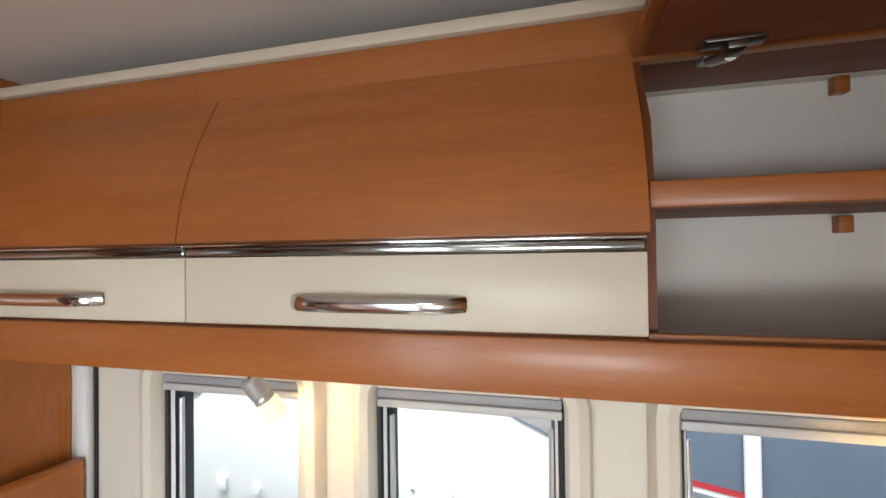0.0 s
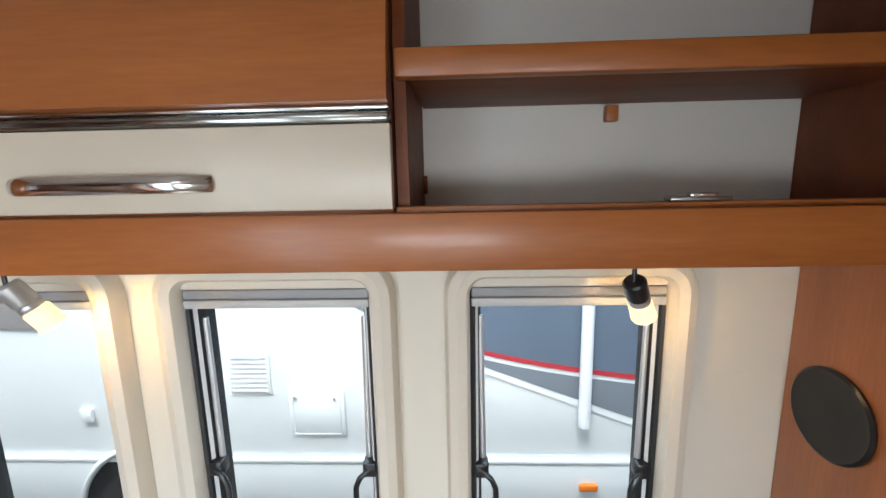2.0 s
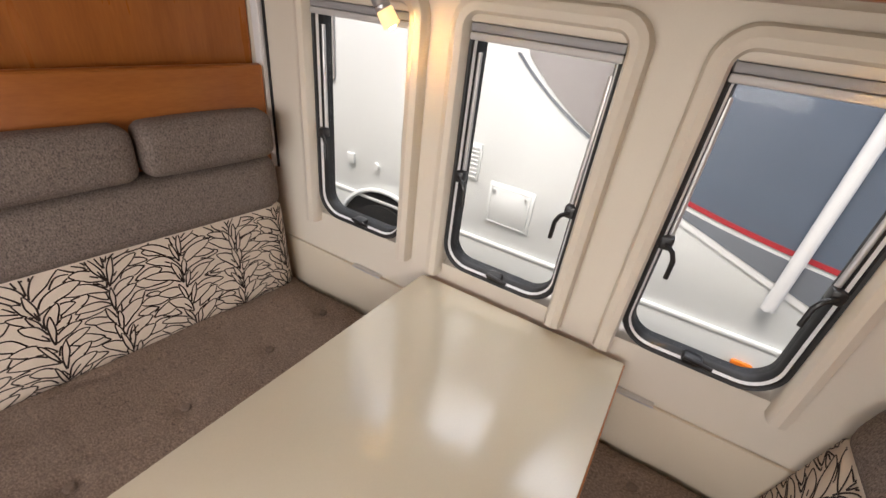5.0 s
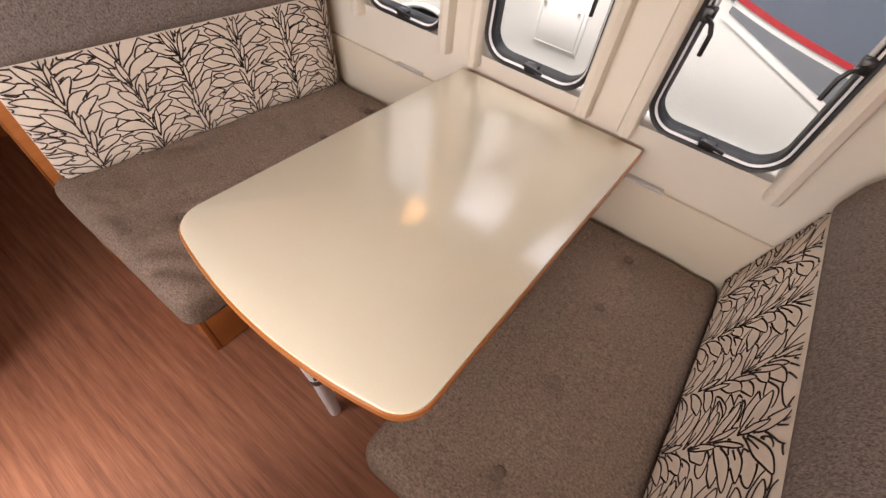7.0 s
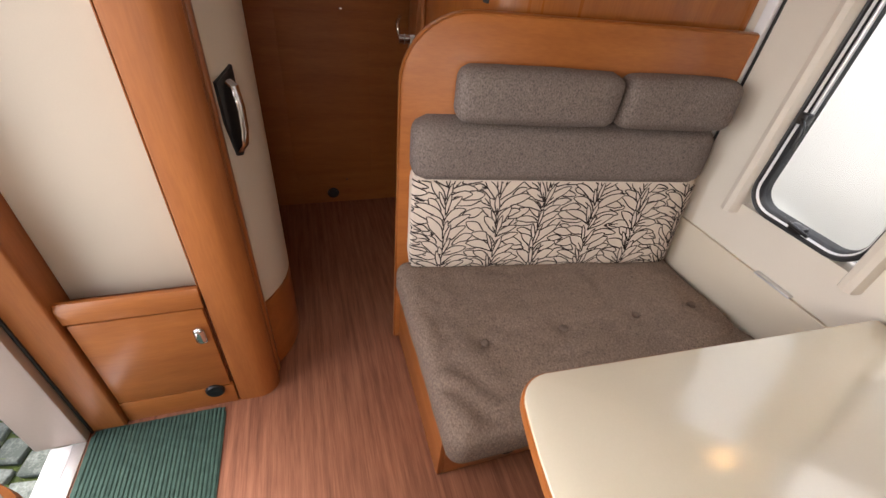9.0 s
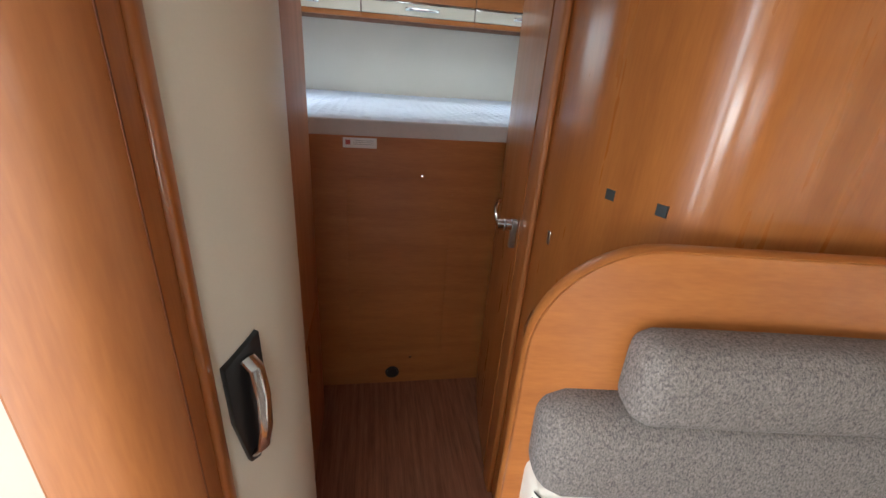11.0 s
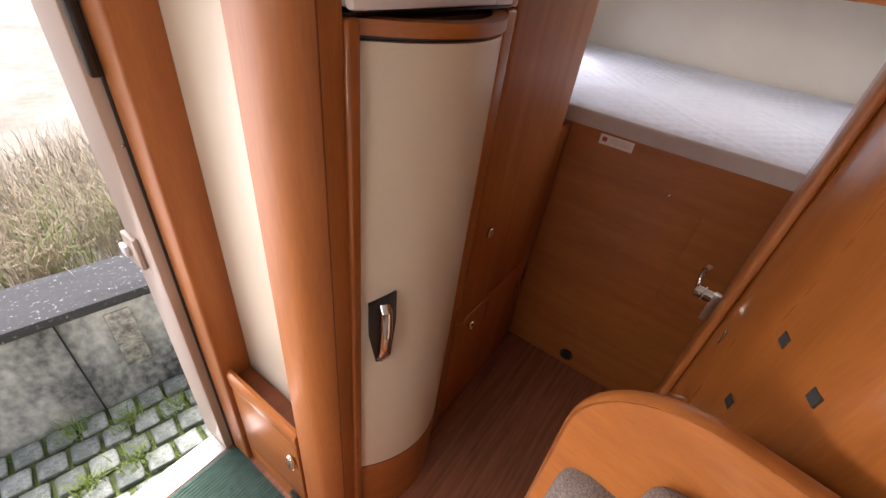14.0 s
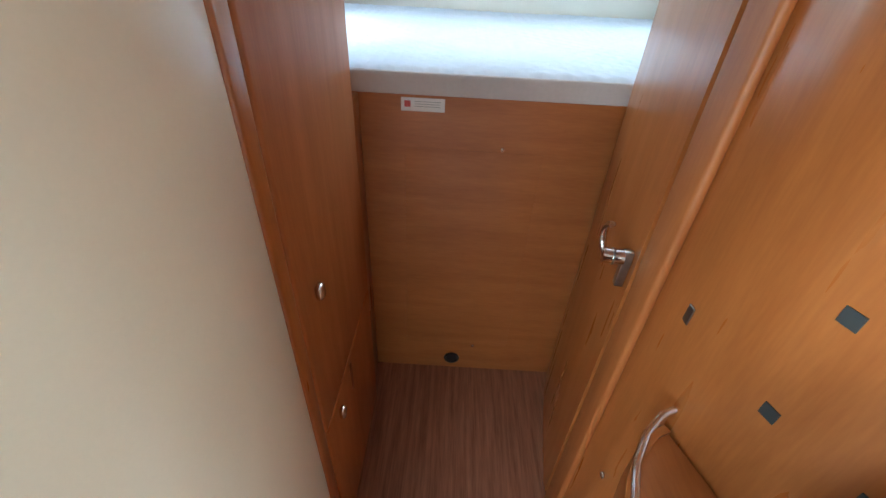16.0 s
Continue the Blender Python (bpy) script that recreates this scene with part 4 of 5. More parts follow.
part("kick_board", strip(bulged(-1.112, -1.524, -0.004), 0.03, "z", 0.0, 0.327, side=1), wood_x, fr, "bowed wood kick board")
part("gap_line", strip(bulged(-1.113, -1.523, -0.012), 0.02, "z", 0.3275, 0.3345, side=1), black, fr)
# recessed handle
hx = -1.150
hy = bulge(hx)
dx, dy = -1.0, (bulge(hx - 0.01) - bulge(hx)) / 0.01
tv = Vector((dx, dy, 0)).normalized()
nv = Vector((-tv.y, tv.x, 0))
nv = nv if nv.y > 0 else -nv
tv = Vector((-nv.y, nv.x, 0))
hy += 0.002
frame_m = Matrix(((tv.x, nv.x, 0, hx), (tv.y, nv.y, 0, hy), (0, 0, 1, 0), (0, 0, 0, 1)))
plate = prism([(-0.031, 1.062), (0.031, 1.090), (0.033, 1.0), (0.025, 0.885), (0.004, 0.864), (-0.012, 0.868), (-0.029, 0.96)], "y", -0.008, 0.004, 0.0015)
plate.transform(frame_m)
fh = part("handle_plate", plate, black, fd, "black recessed handle plate")
gr = sweep([(0.006, 0.004, 1.058), (0.006, 0.020, 1.048), (0.006, 0.027, 1.00), (0.004, 0.026, 0.94), (0.001, 0.020, 0.90), (0.001, 0.004, 0.880)], circle(0.0125, 12, 0.006), (0, 1, 0))
gr.transform(frame_m)
part("grip", gr, chrome, fh, "chrome grip")

mw = thing("microwave", (-1.29, 0.45, 1.635), "white microwave oven with dark glass door over the fridge", "microwave")
part("body", rbox(-1.515, -1.082, 0.25, FY + 0.004, 1.626, 1.898, 0.006), white_pl, mw)
md = part("door", rbox(-1.448, -1.080, FY + 0.005, FY + 0.024, 1.624, 1.900, 0.006), white_pl, mw, "white door frame")
part("glass", rbox(-1.436, -1.102, FY + 0.0245, FY + 0.027, 1.647, 1.884, 0.001), dark_glass, md, "black door glass")
mp_ = part("control_panel", rbox(-1.517, -1.450, FY + 0.005, FY + 0.022, 1.624, 1.900, 0.005), white_pl, mw)
for z in (1.735, 1.83):
    kb = lathe([(0.021, 0), (0.021, 0.003), (0.016, 0.014), (0.001, 0.016)], 20)
    kb.transform(Matrix.Translation((-1.484, FY + 0.0225, z)) @ Matrix.Rotation(radians(-90), 4, "X"))
    part("dial", kb, white_pl, mp_, "white dial")
for z, w in ((1.69, 0.016), (1.682, 0.012), (1.785, 0.014), (1.868, 0.018)):
    part("mark", rbox(-1.484 - w, -1.484 + w, FY + 0.0222, FY + 0.0228, z, z + 0.003, 0), rubber, mp_)
for x in (-1.11, -1.48):
    part("foot", rbox(x - 0.014, x + 0.014, FY - 0.03, FY + 0.0, 1.6186, 1.6275, 0.002), black, mw, "black foot")
nc = thing("niche", (-1.3, 0.3, 1.6), "wood niche around the microwave", "cabinet")
part("shelf", rbox(-1.553, -1.0835, 0.03, FY - 0.002, 1.6145, 1.6185, 0), black, nc, "dark shelf under the microwave")
part("top_board", rbox(-1.553, -1.0835, 0.03, FY + 0.015, 1.925, CEIL - 0.002, 0.006), wood_x, nc)
part("back_board", rbox(-1.553, -1.0835, 0.03, 0.05, 1.619, 1.924, 0), wood_in, nc)
part("right_frame", rbox(-1.553, -1.521, FY - 0.30, FY + 0.016, 1.6190, 1.9245, 0.006), wood_z, nc)

wd = thing("wardrobe", (-1.84, 0.3, 0), "tall orange-brown wood wardrobe with two doors and chrome knobs", "wardrobe")
part("body", rbox(-2.115, -1.5695, 0.03, FY - 0.02, 0.0, CEIL - 0.002, 0.002), wood_in, wd)
part("joint_strip", rbox(-1.584, -1.570, FY - 0.019, FY - 0.004, 0.0, CEIL - 0.003, 0.002), rubber, wd)
ud = part("upper_door", rbox(-2.108, -1.586, FY - 0.019, FY + 0.004, 0.612, CEIL - 0.01, 0.008, 3), wood_satin, wd)
lo_ = part("lower_door", rbox(-2.108, -1.586, FY - 0.019, FY + 0.004, 0.03, 0.606, 0.006, 3), wood_satin, wd)
for d, x, z in ((ud, -1.668, 0.990), (lo_, -1.680, 0.556)):
    k = soft_box(x - 0.013, x + 0.013, FY + 0.005, FY + 0.022, z - 0.018, z + 0.018, 0.008, cuts=4)
    part("knob", k, chrome, d, "small chrome knob")
part("latch_slot", rbox(-1.815, -1.803, FY + 0.0045, FY + 0.008, 0.48, 0.59, 0.001), wood_in, lo_, "dark wood finger grip")
part("end_filler", rbox(-2.282, -2.116, 0.03, FY - 0.022, 0.0, 1.205, 0.003), wood_z, wd)

# ---- bed at the rear ----
bd = thing("bed", (-3.0, 1.0, 0), "high transverse bed with wood front panel", "bed")
part("front_panel", rbox(-2.305, -2.284, 0.03, 1.46, 0.0, 1.205, 0.003), wood_matte, bd)
hatch = part("access_panel", rbox(-2.2835, -2.2805, 0.70, 1.13, 0.16, 1.045, 0.0012), wood_matte, bd, "flush wood access panel")
part("base", rbox(X0 + 0.01, -2.31, 0.02, W - 0.02, 1.12, 1.195, 0.003), wood_in, bd)
for y, z in ((1.002, 1.056), (0.985, 0.155)):
    s = lathe([(0.007, 0), (0.006, 0.002), (0.001, 0.003)], 12)
    s.transform(Matrix.Translation((-2.2803, y, z)) @ Matrix.Rotation(radians(90), 4, "Y"))
    part("screw", s, chrome, hatch)
vh = lathe([(0.034, 0), (0.034, 0.004), (0.027, 0.006), (0.024, 0.002), (0.001, 0.002)], 24)
vh.transform(Matrix.Translation((-2.2835, 0.899, 0.066)) @ Matrix.Rotation(radians(90), 4, "Y"))
part("air_vent", vh, black, bd, "black round air outlet")
lbl = thing("warning_label", (-2.28, 0.754, 1.18), "small pale printed label on the bed panel", "label")
part("paper", rbox(-2.2838, -2.2798, 0.690, 0.818, 1.160, 1.198, 0.0005), sticker, lbl)
part("emblem", rbox(-2.2797, -2.2793, 0.700, 0.718, 1.172, 1.190, 0), red_ink, lbl)
for z in (1.174, 1.181, 1.188):
    part("text_line", rbox(-2.2797, -2.2793, 0.730, 0.806, z, z + 0.0008, 0), rubber, lbl)

mt = thing("mattress", (-3.0, 1.0, 1.2), "white quilted mattress on the high bed", "mattress")
mb = bmesh.new()
bmesh.ops.create_grid(mb, x_segments=110, y_segments=130, size=1)
for v in mb.verts:
    x = -2.296 + (v.co.x - 1) / 2 * 1.46
    y = 1.05 + v.co.y * 1.02
    q = abs(math.sin(x * 42 + y * 42)) * abs(math.sin(x * 42 - y * 42))
    e = max(0.0, 1 - (-2.296 - x) / 0.04)
    v.co = Vector((x, y, 1.272 + 0.006 * q ** 0.6 + 0.006 * noise.noise(Vector((x * 3, y * 3, 0))) - 0.012 * e * e))
part("quilted_top", mb, linen, mt, "white quilted cover")
part("side_band", soft_box(X0 + 0.012, -2.286, 0.025, W - 0.025, 1.197, 1.268, 0.012, cuts=10), linen_side, mt, "pale mattress side band")

RD = [(-3.47, 2.035), (-3.452, 1.99), (-3.443, 1.93), (-3.44, 1.87), (-3.44, 1.812)]


def rear_cabinet(y0, y1):
    c = thing("overhead_cabinet", (-3.6, (y0 + y1) / 2, 1.71), "closed wood overhead cabinet with cream band over the bed", "overhead cabinet", group="rear overhead cabinets")
    part("body", rbox(X0 + 0.001, -3.475, y0, y1, 1.712, CEIL - 0.002, 0.001), wood_in, c)
    part("front_rail", rbox(-3.474, -3.440, y0, y1, 1.708, 1.735, 0.003), wood_y, c)
    part("top_rail", rbox(-3.50, -3.462, y0, y1, 2.038, CEIL - 0.003, 0.002), wood_y, c, "dark wood top rail")
    d = part("door", strip(RD, 0.016, "y", y0 + 0.003, y1 - 0.003, side=1), wood_y, c)
    part("cream_band", rbox(-3.456, -3.440, y0 + 0.003, y1 - 0.003, 1.738, 1.800, 0.002), cream, d, "cream lower band")
    part("chrome_strip", rbox(-3.456, -3.4385, y0 + 0.003, y1 - 0.003, 1.801, 1.811, 0.001), chrome, d)
    bow_handle(d, -3.440, (y0 + y1) / 2 + 0.02, 1.772, 0.20, (1, 0, 0))


for a, b in ((0.02, 0.735), (0.735, 1.415), (1.415, 2.08)):
    rear_cabinet(a, b)

cl = thing("ceiling_lamp", (-2.75, 1.07, CEIL), "lit flat rectangular ceiling lamp over the bed", "ceiling lamp")
part("housing", rbox(-2.93, -2.70, 0.83, 1.40, 2.058, CEIL - 0.0005, 0.006), white_pl, cl)
part("diffuser", rbox(-2.92, -2.715, 0.875, 1.285, 2.044, 2.0575, 0.005), diffuser_mat, cl, "bright diffuser")
ch = thing("curtain_hook", (-2.45, 1.19, CEIL), "black plastic clip on the ceiling", "clip")
part("clip", rbox(-2.472, -2.43, 1.17, 1.21, 2.045, CEIL - 0.0005, 0.006), black, ch)
part("pin", rbox(-2.466, -2.436, 1.180, 1.200, 2.020, 2.0445, 0.004), black, ch)

# ---- entrance frame, mat, kitchen end ----
en = thing("door_2", (-0.66, 0, 0), "open entrance doorway with a pale aluminium frame", "door frame", "structure")
jm = material("entrance_frame", (0.47, 0.37, 0.30), 0.4, vary=0.04, bump=0.02)
part("left_jamb", rbox(-0.998, -0.940, -0.125, 0.016, 0.0, 1.93, 0.006), jm, en, "pale beige jamb")
part("left_seal", rbox(-0.985, -0.966, 0.0165, 0.024, 0.0, 1.93, 0.003), rubber, en, "black rubber seal")
part("right_jamb", rbox(-0.390, -0.352, -0.125, 0.016, 0.0, 1.93, 0.006), jm, en)
part("head_jamb", rbox(-0.9395, -0.3905, -0.125, 0.016, 1.875, 1.93, 0.006), jm, en)
part("threshold", rbox(-0.9395, -0.3905, -0.082, -0.022, -0.022, 0.004, 0.004), white_pl, en, "white threshold strip")
part("floor_edge", rbox(-0.9395, -0.3905, -0.0205, 0.016, -0.022, 0.006, 0.003), alu, en, "grey metal floor edge")
strk = part("striker", rbox(-0.9395, -0.925, -0.115, -0.045, 0.90, 1.00, 0.004), jm, en, "beige door striker")
part("striker_pin", rbox(-0.9249, -0.912, -0.118, -0.085, 0.93, 0.965, 0.005), white_pl, strk)
part("hinge_block", rbox(-0.965, -0.945, 0.0245, 0.040, 1.42, 1.62, 0.006), black, en, "dark frame cover")
part("screw", rbox(-0.966, -0.958, 0.0165, 0.021, 1.27, 1.278, 0.002), chrome, en)

mtn = thing("door_mat", (-0.7, 0.25, 0), "green ribbed door mat by the entrance", "door mat")
part("backing", prism(round_rect(-0.972, -0.40, 0.022, 0.418, 0.03), "z", 0.001, 0.005), green, mtn)
rb = bmesh.new()
y = 0.030
while y < 0.412:
    rbox(-0.968, -0.404, y, y + 0.0095, 0.0045, 0.0085, 0.002, 1, bm=rb)
    y += 0.0125
part("ribs", rb, green, mtn, "ribbed pile", "stuff")

kt = thing("kitchen_unit", (0.5, 0.28, 0), "cream kitchen unit with a chrome push lock", "kitchen unit")
ko = [(-0.345 * (1 - t) ** 2 - 0.69 * t * (1 - t) - 0.10 * t * t, 0.33 * (1 - t) ** 2 + 1.03 * t * (1 - t) + 0.545 * t * t) for t in [k / 12 for k in range(13)]]
front = [(0.15, 0.575), (0.5, 0.585), (2.2, 0.585)]


def inset(d):
    return [(2.2, 0.006), (-0.335 + d, 0.006)] + [(x + d, y - d * 0.6) for x, y in ko] + [(x, y - d) for x, y in front]


part("body", prism(inset(0.035), "z", 0.0, 0.855), cream, kt, "cream curved unit front")
for a0, a1 in ((-0.02, 0.36), (0.38, 0.76)):
    dd = strip([(a0 + (a1 - a0) * k / 4, 0.526 + 0.022 * min(1, (a0 + (a1 - a0) * k / 4 + 0.1) / 0.6)) for k in range(5)], 0.012, "z", 0.12, 0.84, side=1)
    kd = part("door", dd, cream, kt)
lk = lathe([(0.046, 0), (0.046, 0.003), (0.040, 0.008), (0.001, 0.008)], 32)
lk.transform(Matrix.Translation((-0.105, 0.508, 0.70)) @ Matrix.Rotation(radians(-76), 4, "X"))
lkp = part("push_lock", lk, alu, kt, "round metal push lock")
part("button", rbox(-0.119, -0.091, 0.510, 0.527, 0.680, 0.716, 0.006), white_pl, lkp, "white push button")
lr = lathe([(0.050, 0), (0.052, 0.004), (0.049, 0.009), (0.044, 0.009), (0.043, 0.004)], 32)
lr.transform(Matrix.Translation((-0.105, 0.508, 0.70)) @ Matrix.Rotation(radians(-76), 4, "X"))
part("rim", lr, chrome, lkp, "chrome rim")
wt = thing("worktop", (0.5, 0.28, 0.86), "pale glossy worktop with orange wood edge", "worktop")
part("slab", prism(inset(0.0), "z", 0.862, 0.900, 0.002), material("worktop_laminate", (0.30, 0.295, 0.275), 0.22, vary=0.03, bump=0.01), wt)
part("edge_band", sweep([(x, y, 0.881) for x, y in [(-0.335, 0.01)] + ko + front], [(-0.001, -0.018), (-0.001, 0.018), (0.006, 0.015), (0.008, 0.0), (0.006, -0.015)], (0, 0, -1)), wood_x, wt, "orange-brown wood edge")
sc_ = thing("window_6", (0.3, 0, 1.1), "kitchen window with cream frame", "window", "structure")
part("window_frame", sweep([(a, -0.005, z) for a, z in round_rect(-0.125, 0.725, 1.10, 1.55, 0.04)], circle(0.018, 8), (0, 1, 0), True), trim_cream, sc_)
# unseen window, added as an opening for the front lamp
sf = thing("window_7", (X1, 1.05, 1.0), "unseen wide front window, added to let light in", "window", "structure")
part("window_frame", sweep([(X1 - 0.005, a, z) for a, z in round_rect(0.4, 1.7, 1.0, 1.6, 0.04)], circle(0.018, 8), (1, 0, 0), True), trim_cream, sf)

# ---- outside: neighbouring caravan ----
NY = 3.20
nc_ = thing("caravan", (0, 4.2, GROUND), "white neighbouring caravan with blue-grey, red and taupe stripes", "caravan")
part("side_wall", rbox(-3.2, 3.0, NY, NY + 2.1, 0.02, 2.25, 0.03, 3), caravan_white, nc_, "white ribless side wall")
part("skirt", rbox(-3.15, 1.15, NY - 0.018, NY - 0.001, -0.03, 0.27, 0.012, 3), caravan_white, nc_, "white lower skirt")
part("skirt_lip", rbox(-3.15, 1.15, NY - 0.024, NY - 0.0005, 0.255, 0.282, 0.008, 3), caravan_white, nc_)


def decal(name, pts, mat, off, label):
    part(name, prism(pts, "y", NY - off, NY - off + 0.0015), mat, nc_, label)


def curve(p, q, r, n=10):
    return [((1 - t) ** 2 * p[0] + 2 * t * (1 - t) * q[0] + t * t * r[0], (1 - t) ** 2 * p[1] + 2 * t * (1 - t) * q[1] + t * t * r[1]) for t in [k / n for k in range(n + 1)]]


decal("taupe_field", curve((-0.55, 1.29), (-0.30, 1.03), (0.05, 0.90)) + [(0.20, 0.87), (0.20, 1.9), (-0.75, 1.9)], van_taupe, 0.003, "taupe curved decal")
decal("taupe_line", curve((-0.62, 1.30), (-0.32, 1.00), (0.2, 0.825)) + curve((0.2, 0.84), (-0.31, 1.015), (-0.60, 1.30)), van_grey, 0.004, "grey outline stripe")
decal("blue_field", curve((0.21, 0.86), (0.6, 0.73), (1.35, 0.66)) + [(1.35, 1.9), (0.21, 1.9)], van_blue, 0.003, "blue-grey decal field")
decal("red_stripe", curve((0.2, 0.862), (0.6, 0.742), (1.35, 0.672)) + curve((1.35, 0.648), (0.6, 0.718), (0.2, 0.840)), van_red, 0.005, "red stripe")
decal("grey_field", curve((0.2, 0.816), (0.6, 0.695), (1.35, 0.628)) + curve((1.35, 0.36), (0.75, 0.58), (0.2, 0.79)), van_grey, 0.003, "grey lower decal")
decal("pale_line", curve((0.2, 0.785), (0.75, 0.575), (1.35, 0.355)) + curve((1.35, 0.325), (0.75, 0.545), (0.2, 0.76)), white_pl, 0.006, "white shaded stripe")
part("awning_pole", rod((0.765, NY - 0.035, 0.47), (0.765, NY - 0.035, 2.0), 0.028, n=12), white_pl, nc_, "white pole")
mk = part("side_marker", soft_box(0.755, 0.845, NY - 0.04, NY - 0.019, 0.122, 0.162, 0.010, cuts=5), amber, nc_, "amber side marker lamp")
hp_ = part("service_hatch", rbox(-0.635, -0.365, NY - 0.008, NY - 0.001, 0.392, 0.645, 0.004), caravan_white, nc_, "white service hatch")
part("hatch_door", rbox(-0.615, -0.385, NY - 0.013, NY - 0.0085, 0.41, 0.627, 0.006), caravan_white, hp_)
part("lock", rod((-0.60, NY - 0.02, 0.60), (-0.60, NY - 0.013, 0.60), 0.010), alu, hp_)
part("lock", rod((-0.41, NY - 0.02, 0.595), (-0.41, NY - 0.013, 0.595), 0.008), alu, hp_)
vg = part("fridge_vent", rbox(-0.915, -0.715, NY - 0.008, NY - 0.001, 0.615, 0.825, 0.006), caravan_white, nc_, "white fridge vent grille")
for k in range(8):
    part("slat", rbox(-0.90, -0.73, NY - 0.016, NY - 0.0085, 0.630 + 0.024 * k, 0.642 + 0.024 * k, 0.003), white_pl, vg)
part("window_pane", prism(round_rect(-2.35, -1.78, 0.95, 1.55, 0.05), "y", NY - 0.012, NY - 0.001, 0.004), van_taupe, nc_, "tinted window")
part("socket_cover", rbox(-1.68, -1.62, NY - 0.02, NY - 0.001, 0.47, 0.54, 0.006), caravan_white, nc_)
part("filler_cap", rod((-1.44, NY - 0.018, 0.50), (-1.44, NY - 0.001, 0.50), 0.025), caravan_white, nc_)
wh = part("wheel", rod((-1.35, NY - 0.03, -0.09), (-1.35, NY + 0.14, -0.09), 0.33, n=32), tyre_mat, nc_, "black tyre")
part("rim", rod((-1.35, NY - 0.034, -0.09), (-1.35, NY - 0.029, -0.09), 0.19, n=32), alu, wh)
ar = [(-1.35 + 0.40 * math.cos(radians(a)), -0.05 + 0.40 * math.sin(radians(a))) for a in range(0, 181, 12)]
part("wheel_arch", sweep([(x, NY - 0.022, z) for x, z in ar], circle(0.016, 8), (0, 1, 0)), caravan_white, nc_, "white wheel arch lip")
# flat black sheet in place of the shade inside the arch
part("arch_shadow", prism([(-1.35 + 0.385 * math.cos(radians(a)), -0.05 + 0.385 * math.sin(radians(a))) for a in range(0, 181, 12)], "y", NY - 0.021, NY - 0.019), rubber, nc_, "black sheet for the shade in the wheel arch")
for x in (0.9, 2.4):
    part("support_leg", rod((x, NY + 0.3, GROUND), (x, NY + 0.3, 0.05), 0.03), alu, nc_)
part("far_wheel", rod((-1.35, NY + 1.9, -0.09), (-1.35, NY + 2.06, -0.09), 0.33, n=24), tyre_mat, nc_)

# ---- outside: ground, setts, stone wall, grass ----
gb = bmesh.new()
rbox(-400, 400, -400, 400, GROUND - 0.4, GROUND, 0, bm=gb)
solo("ground", gb, asphalt, "grey asphalt and gravel ground", "ground", "structure")
solo("road", rbox(-60, 60, -60, -1.35, GROUND + 0.001, GROUND + 0.42, 0.0), soil, "pale raised sandy ground behind the wall", "ground", "structure")
# bearers that carry the cabin floor
ub = thing("chassis", (0, 1.05, GROUND), "dark caravan chassis under the floor", "chassis", "structure")
for y in (0.5, 1.6):
    part("bearer", rbox(X0, X1, y - 0.03, y + 0.03, -0.17, -0.051, 0.003), rubber, ub)
for x in (-3.2, 1.8):
    for y in (0.5, 1.6):
        part("steady", rod((x, y, GROUND), (x, y, -0.171), 0.03), alu, ub)

WM = Matrix.Translation((-1.11, -0.815, GROUND)) @ Matrix.Rotation(radians(-11), 4, "Z")
wl = thing("garden_wall", (-1.1, -0.9, GROUND), "weathered grey concrete wall with dark coping", "wall")
bodyw = bmesh.new()
bmesh.ops.create_grid(bodyw, x_segments=120, y_segments=24, size=1)
for v in bodyw.verts:
    x, z = v.co.x * 3.0, (v.co.y + 1) / 2 * 0.64
    v.co = Vector((x, 0.012 * noise.noise(Vector((x * 3, 0, z * 5))) + 0.004 * noise.noise(Vector((x * 17, 3, z * 19))), z))
rbox(-3, 3, -0.26, -0.02, 0, 0.64, 0, bm=bodyw)
bodyw.transform(WM)
part("face", bodyw, concrete, wl)
cp = bmesh.new()
bmesh.ops.create_grid(cp, x_segments=120, y_segments=10, size=1)
for v in cp.verts:
    x, y = v.co.x * 3.0, v.co.y
    v.co = Vector((x, -0.125 + y * 0.155, 0.70 + 0.012 * noise.noise(Vector((x * 4, y * 2, 0))) - 0.02 * abs(y) ** 6))
rbox(-3, 3, -0.28, 0.03, 0.641, 0.695, 0.008, bm=cp)
cp.transform(WM)
part("coping", cp, coping_mat, wl, "dark lichen-flecked coping")
pl = rbox(0.10, 0.20, 0.008, 0.02, 0.24, 0.60, 0.004)
pl.transform(WM)
part("patch", pl, material("pale_mortar", (0.52, 0.53, 0.47), 0.9, scale=18, fine=70, bump=0.9, col2=(0.13, 0.14, 0.125), span=(0.55, 1.0)), wl, "pale rough mortar patch")
jt = rbox(0.36, 0.366, 0.006, 0.018, 0.0, 0.64, 0)
jt.transform(WM)
part("joint", jt, rubber, wl, "dark vertical joint")

rnd = random.Random(5)


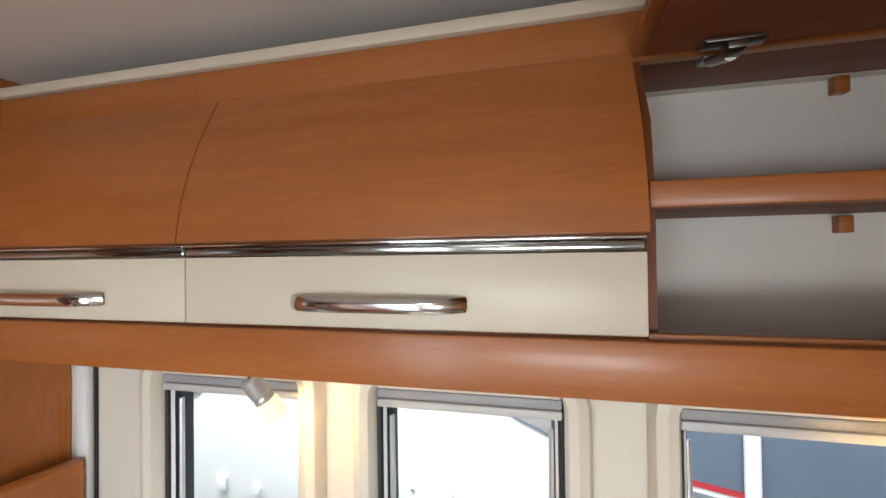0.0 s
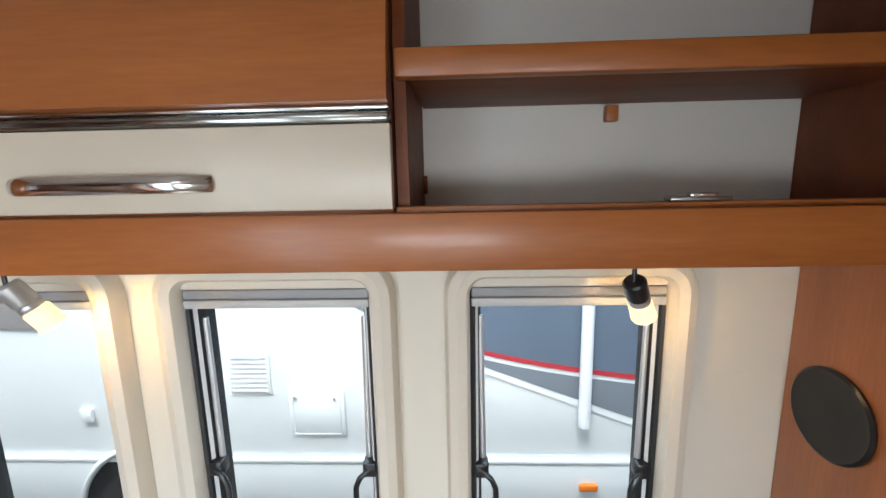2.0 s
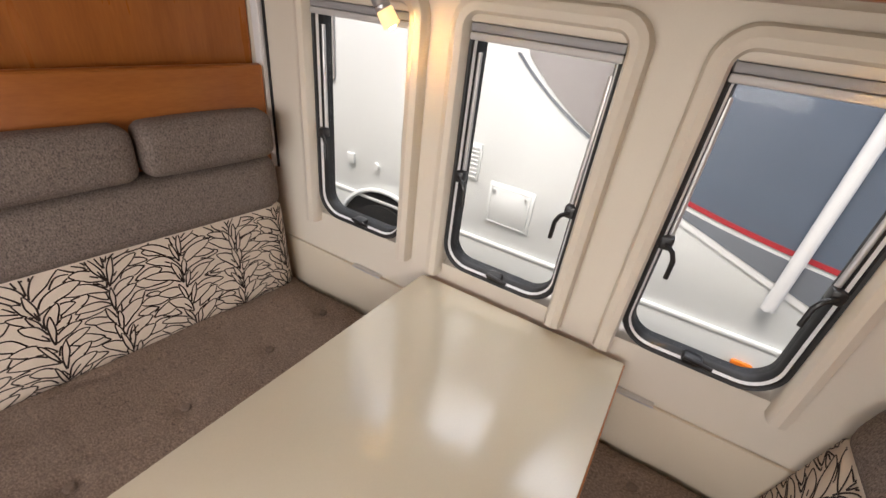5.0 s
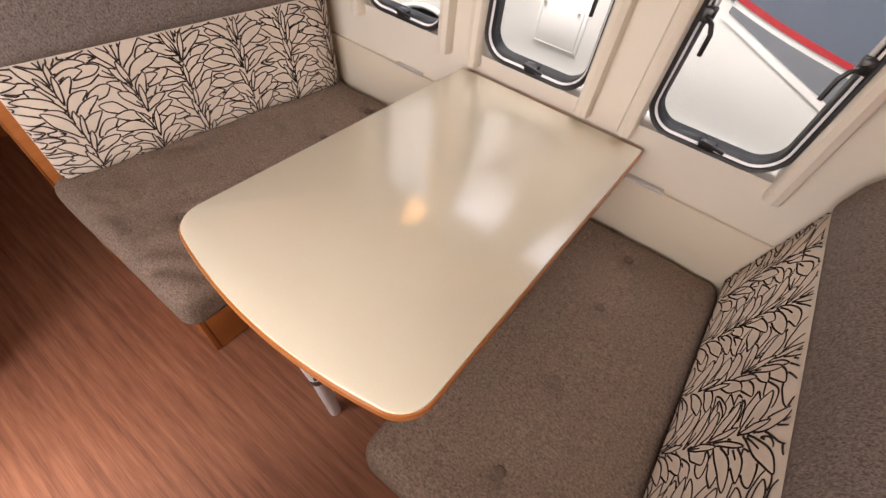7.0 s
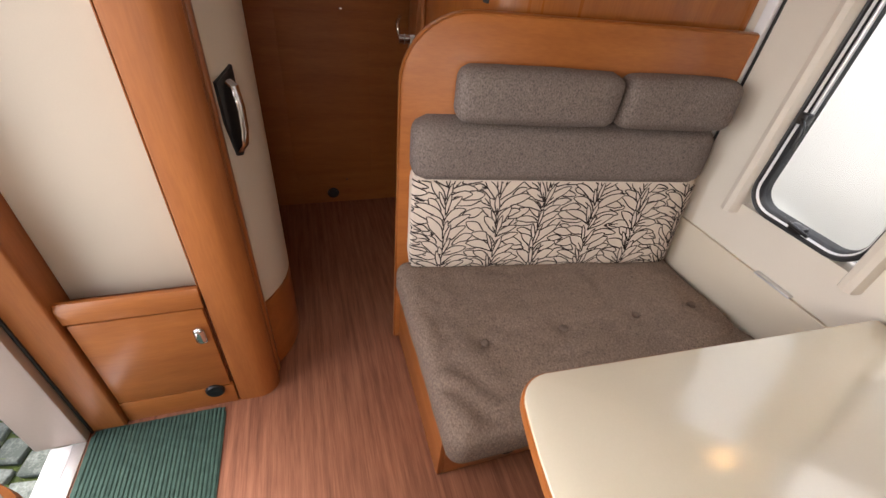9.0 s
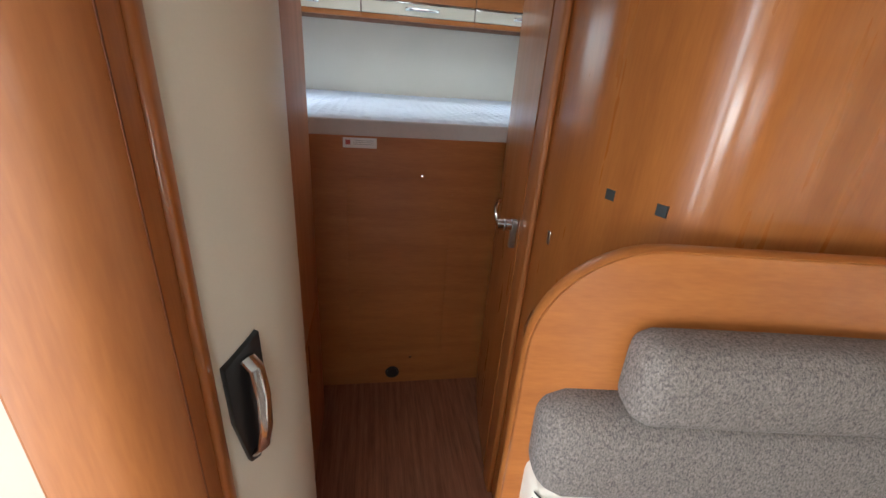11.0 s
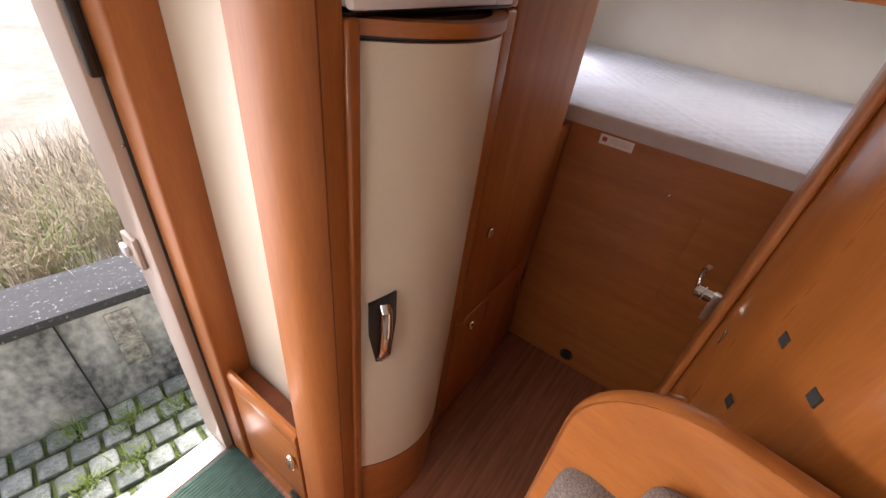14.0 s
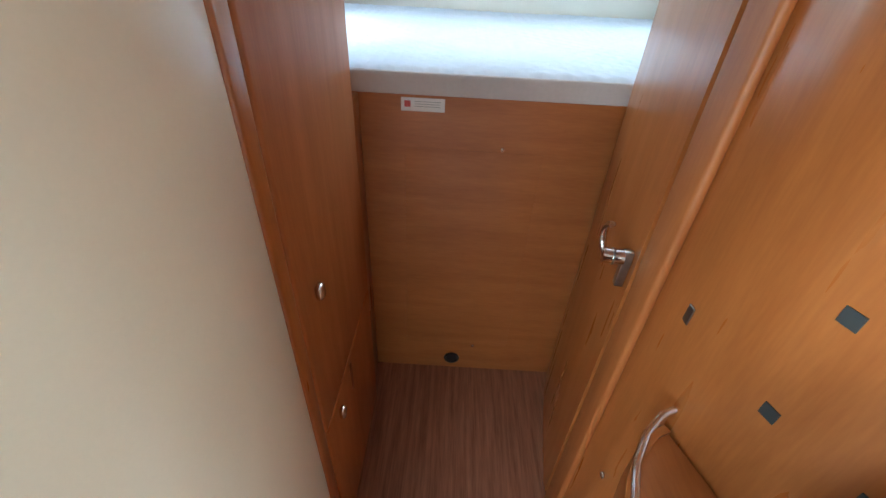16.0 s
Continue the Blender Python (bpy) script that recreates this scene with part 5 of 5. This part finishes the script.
def blades(spots, hmin, hmax, wid, spread, n):
    b = bmesh.new()
    for sx, sy, sz in spots:
        for _ in range(n):
            a, ln = rnd.uniform(0, 6.283), rnd.uniform(hmin, hmax)
            ox, oy = sx + rnd.gauss(0, spread), sy + rnd.gauss(0, spread)
            lean = rnd.uniform(0.15, 1.05) * ln
            dx, dy = math.cos(a), math.sin(a)
            px, py = -dy * wid, dx * wid
            p0 = Vector((ox, oy, sz))
            p1 = p0 + Vector((dx * lean * 0.35, dy * lean * 0.35, ln * 0.6))
            p2 = p0 + Vector((dx * lean, dy * lean, ln * rnd.uniform(0.75, 1.0)))
            s = Vector((px, py, 0))
            v = [b.verts.new(q) for q in (p0 - s, p0 + s, p1 + s * 0.8, p1 - s * 0.8, p2)]
            b.faces.new(v[:4])
            b.faces.new((v[3], v[2], v[4]))
    return b


spots = [(rnd.uniform(-3.2, 0.6), -1.42 - 1.5 * rnd.random() ** 1.5, GROUND + 0.40) for _ in range(460)]
solo("dry_grass", blades(spots, 0.18, 0.56, 0.0020, 0.07, 24), straw, "tall dry straw-coloured grass behind the wall", "grass", "stuff")
spots = [(rnd.uniform(-3.2, 0.6), rnd.uniform(-2.0, -1.42), GROUND + 0.40) for _ in range(70)]
solo("green_grass", blades(spots, 0.18, 0.42, 0.003, 0.05, 18), grass, "green grass among the dry stalks", "grass", "stuff")
spots = [(-0.62, -0.83, GROUND), (-0.80, -0.70, GROUND), (-0.98, -0.62, GROUND), (-0.55, -0.52, GROUND), (-0.72, -0.48, GROUND), (-1.15, -0.60, GROUND)]
solo("weeds", blades(spots, 0.05, 0.12, 0.003, 0.03, 70), grass, "small green weeds between the setts", "weeds", "stuff")
spots = [(-1.6 + 0.118 * i + rnd.uniform(-0.05, 0.05), -0.9 + 0.125 * j + 0.0, GROUND) for i in range(18) for j in range(8) if rnd.random() < 0.55]
solo("moss", blades(spots, 0.012, 0.03, 0.003, 0.02, 22), grass, "green moss in the joints", "moss", "stuff")

pv = thing("pavement", (-0.7, -0.5, GROUND), "grey granite sett paving with mossy joints", "paving", "structure")
part("bed", rbox(-1.75, 0.45, -1.0, -0.02, GROUND + 0.0005, GROUND + 0.004, 0), material("mossy_joint", (0.15, 0.23, 0.05), 0.95, scale=20, fine=90, bump=0.8, col2=(0.04, 0.05, 0.025)), pv)
meshes = []
for k in range(5):
    s = rbox(-0.050, 0.050, -0.050, 0.050, 0.002, 0.030, 0.008, 2)
    for v in s.verts:
        v.co += Vector((rnd.uniform(-0.004, 0.004), rnd.uniform(-0.004, 0.004), rnd.uniform(-0.003, 0.003)))
    me = bpy.data.meshes.new("sett")
    s.to_mesh(me)
    s.free()
    me.materials.append(stone_mat)
    me.shade_smooth()
    meshes.append(me)
for i in range(17):
    for j in range(8):
        p = WM @ Vector((-0.55 + 0.122 * i + (0.05 if j % 2 else 0), 0.075 + 0.124 * j, 0))
        if p.y > -0.06 or p.x < -1.7 or p.x > 0.4:
            continue
        ob = new("sett", rnd.choice(meshes))
        ob.matrix_world = Matrix.Translation((p.x, p.y, GROUND + 0.003 + rnd.uniform(-0.004, 0.004))) @ Matrix.Rotation(radians(-11 + rnd.uniform(-3, 3)), 4, "Z")
        ob.parent = pv
        ob.matrix_parent_inverse = pv.matrix_world.inverted()
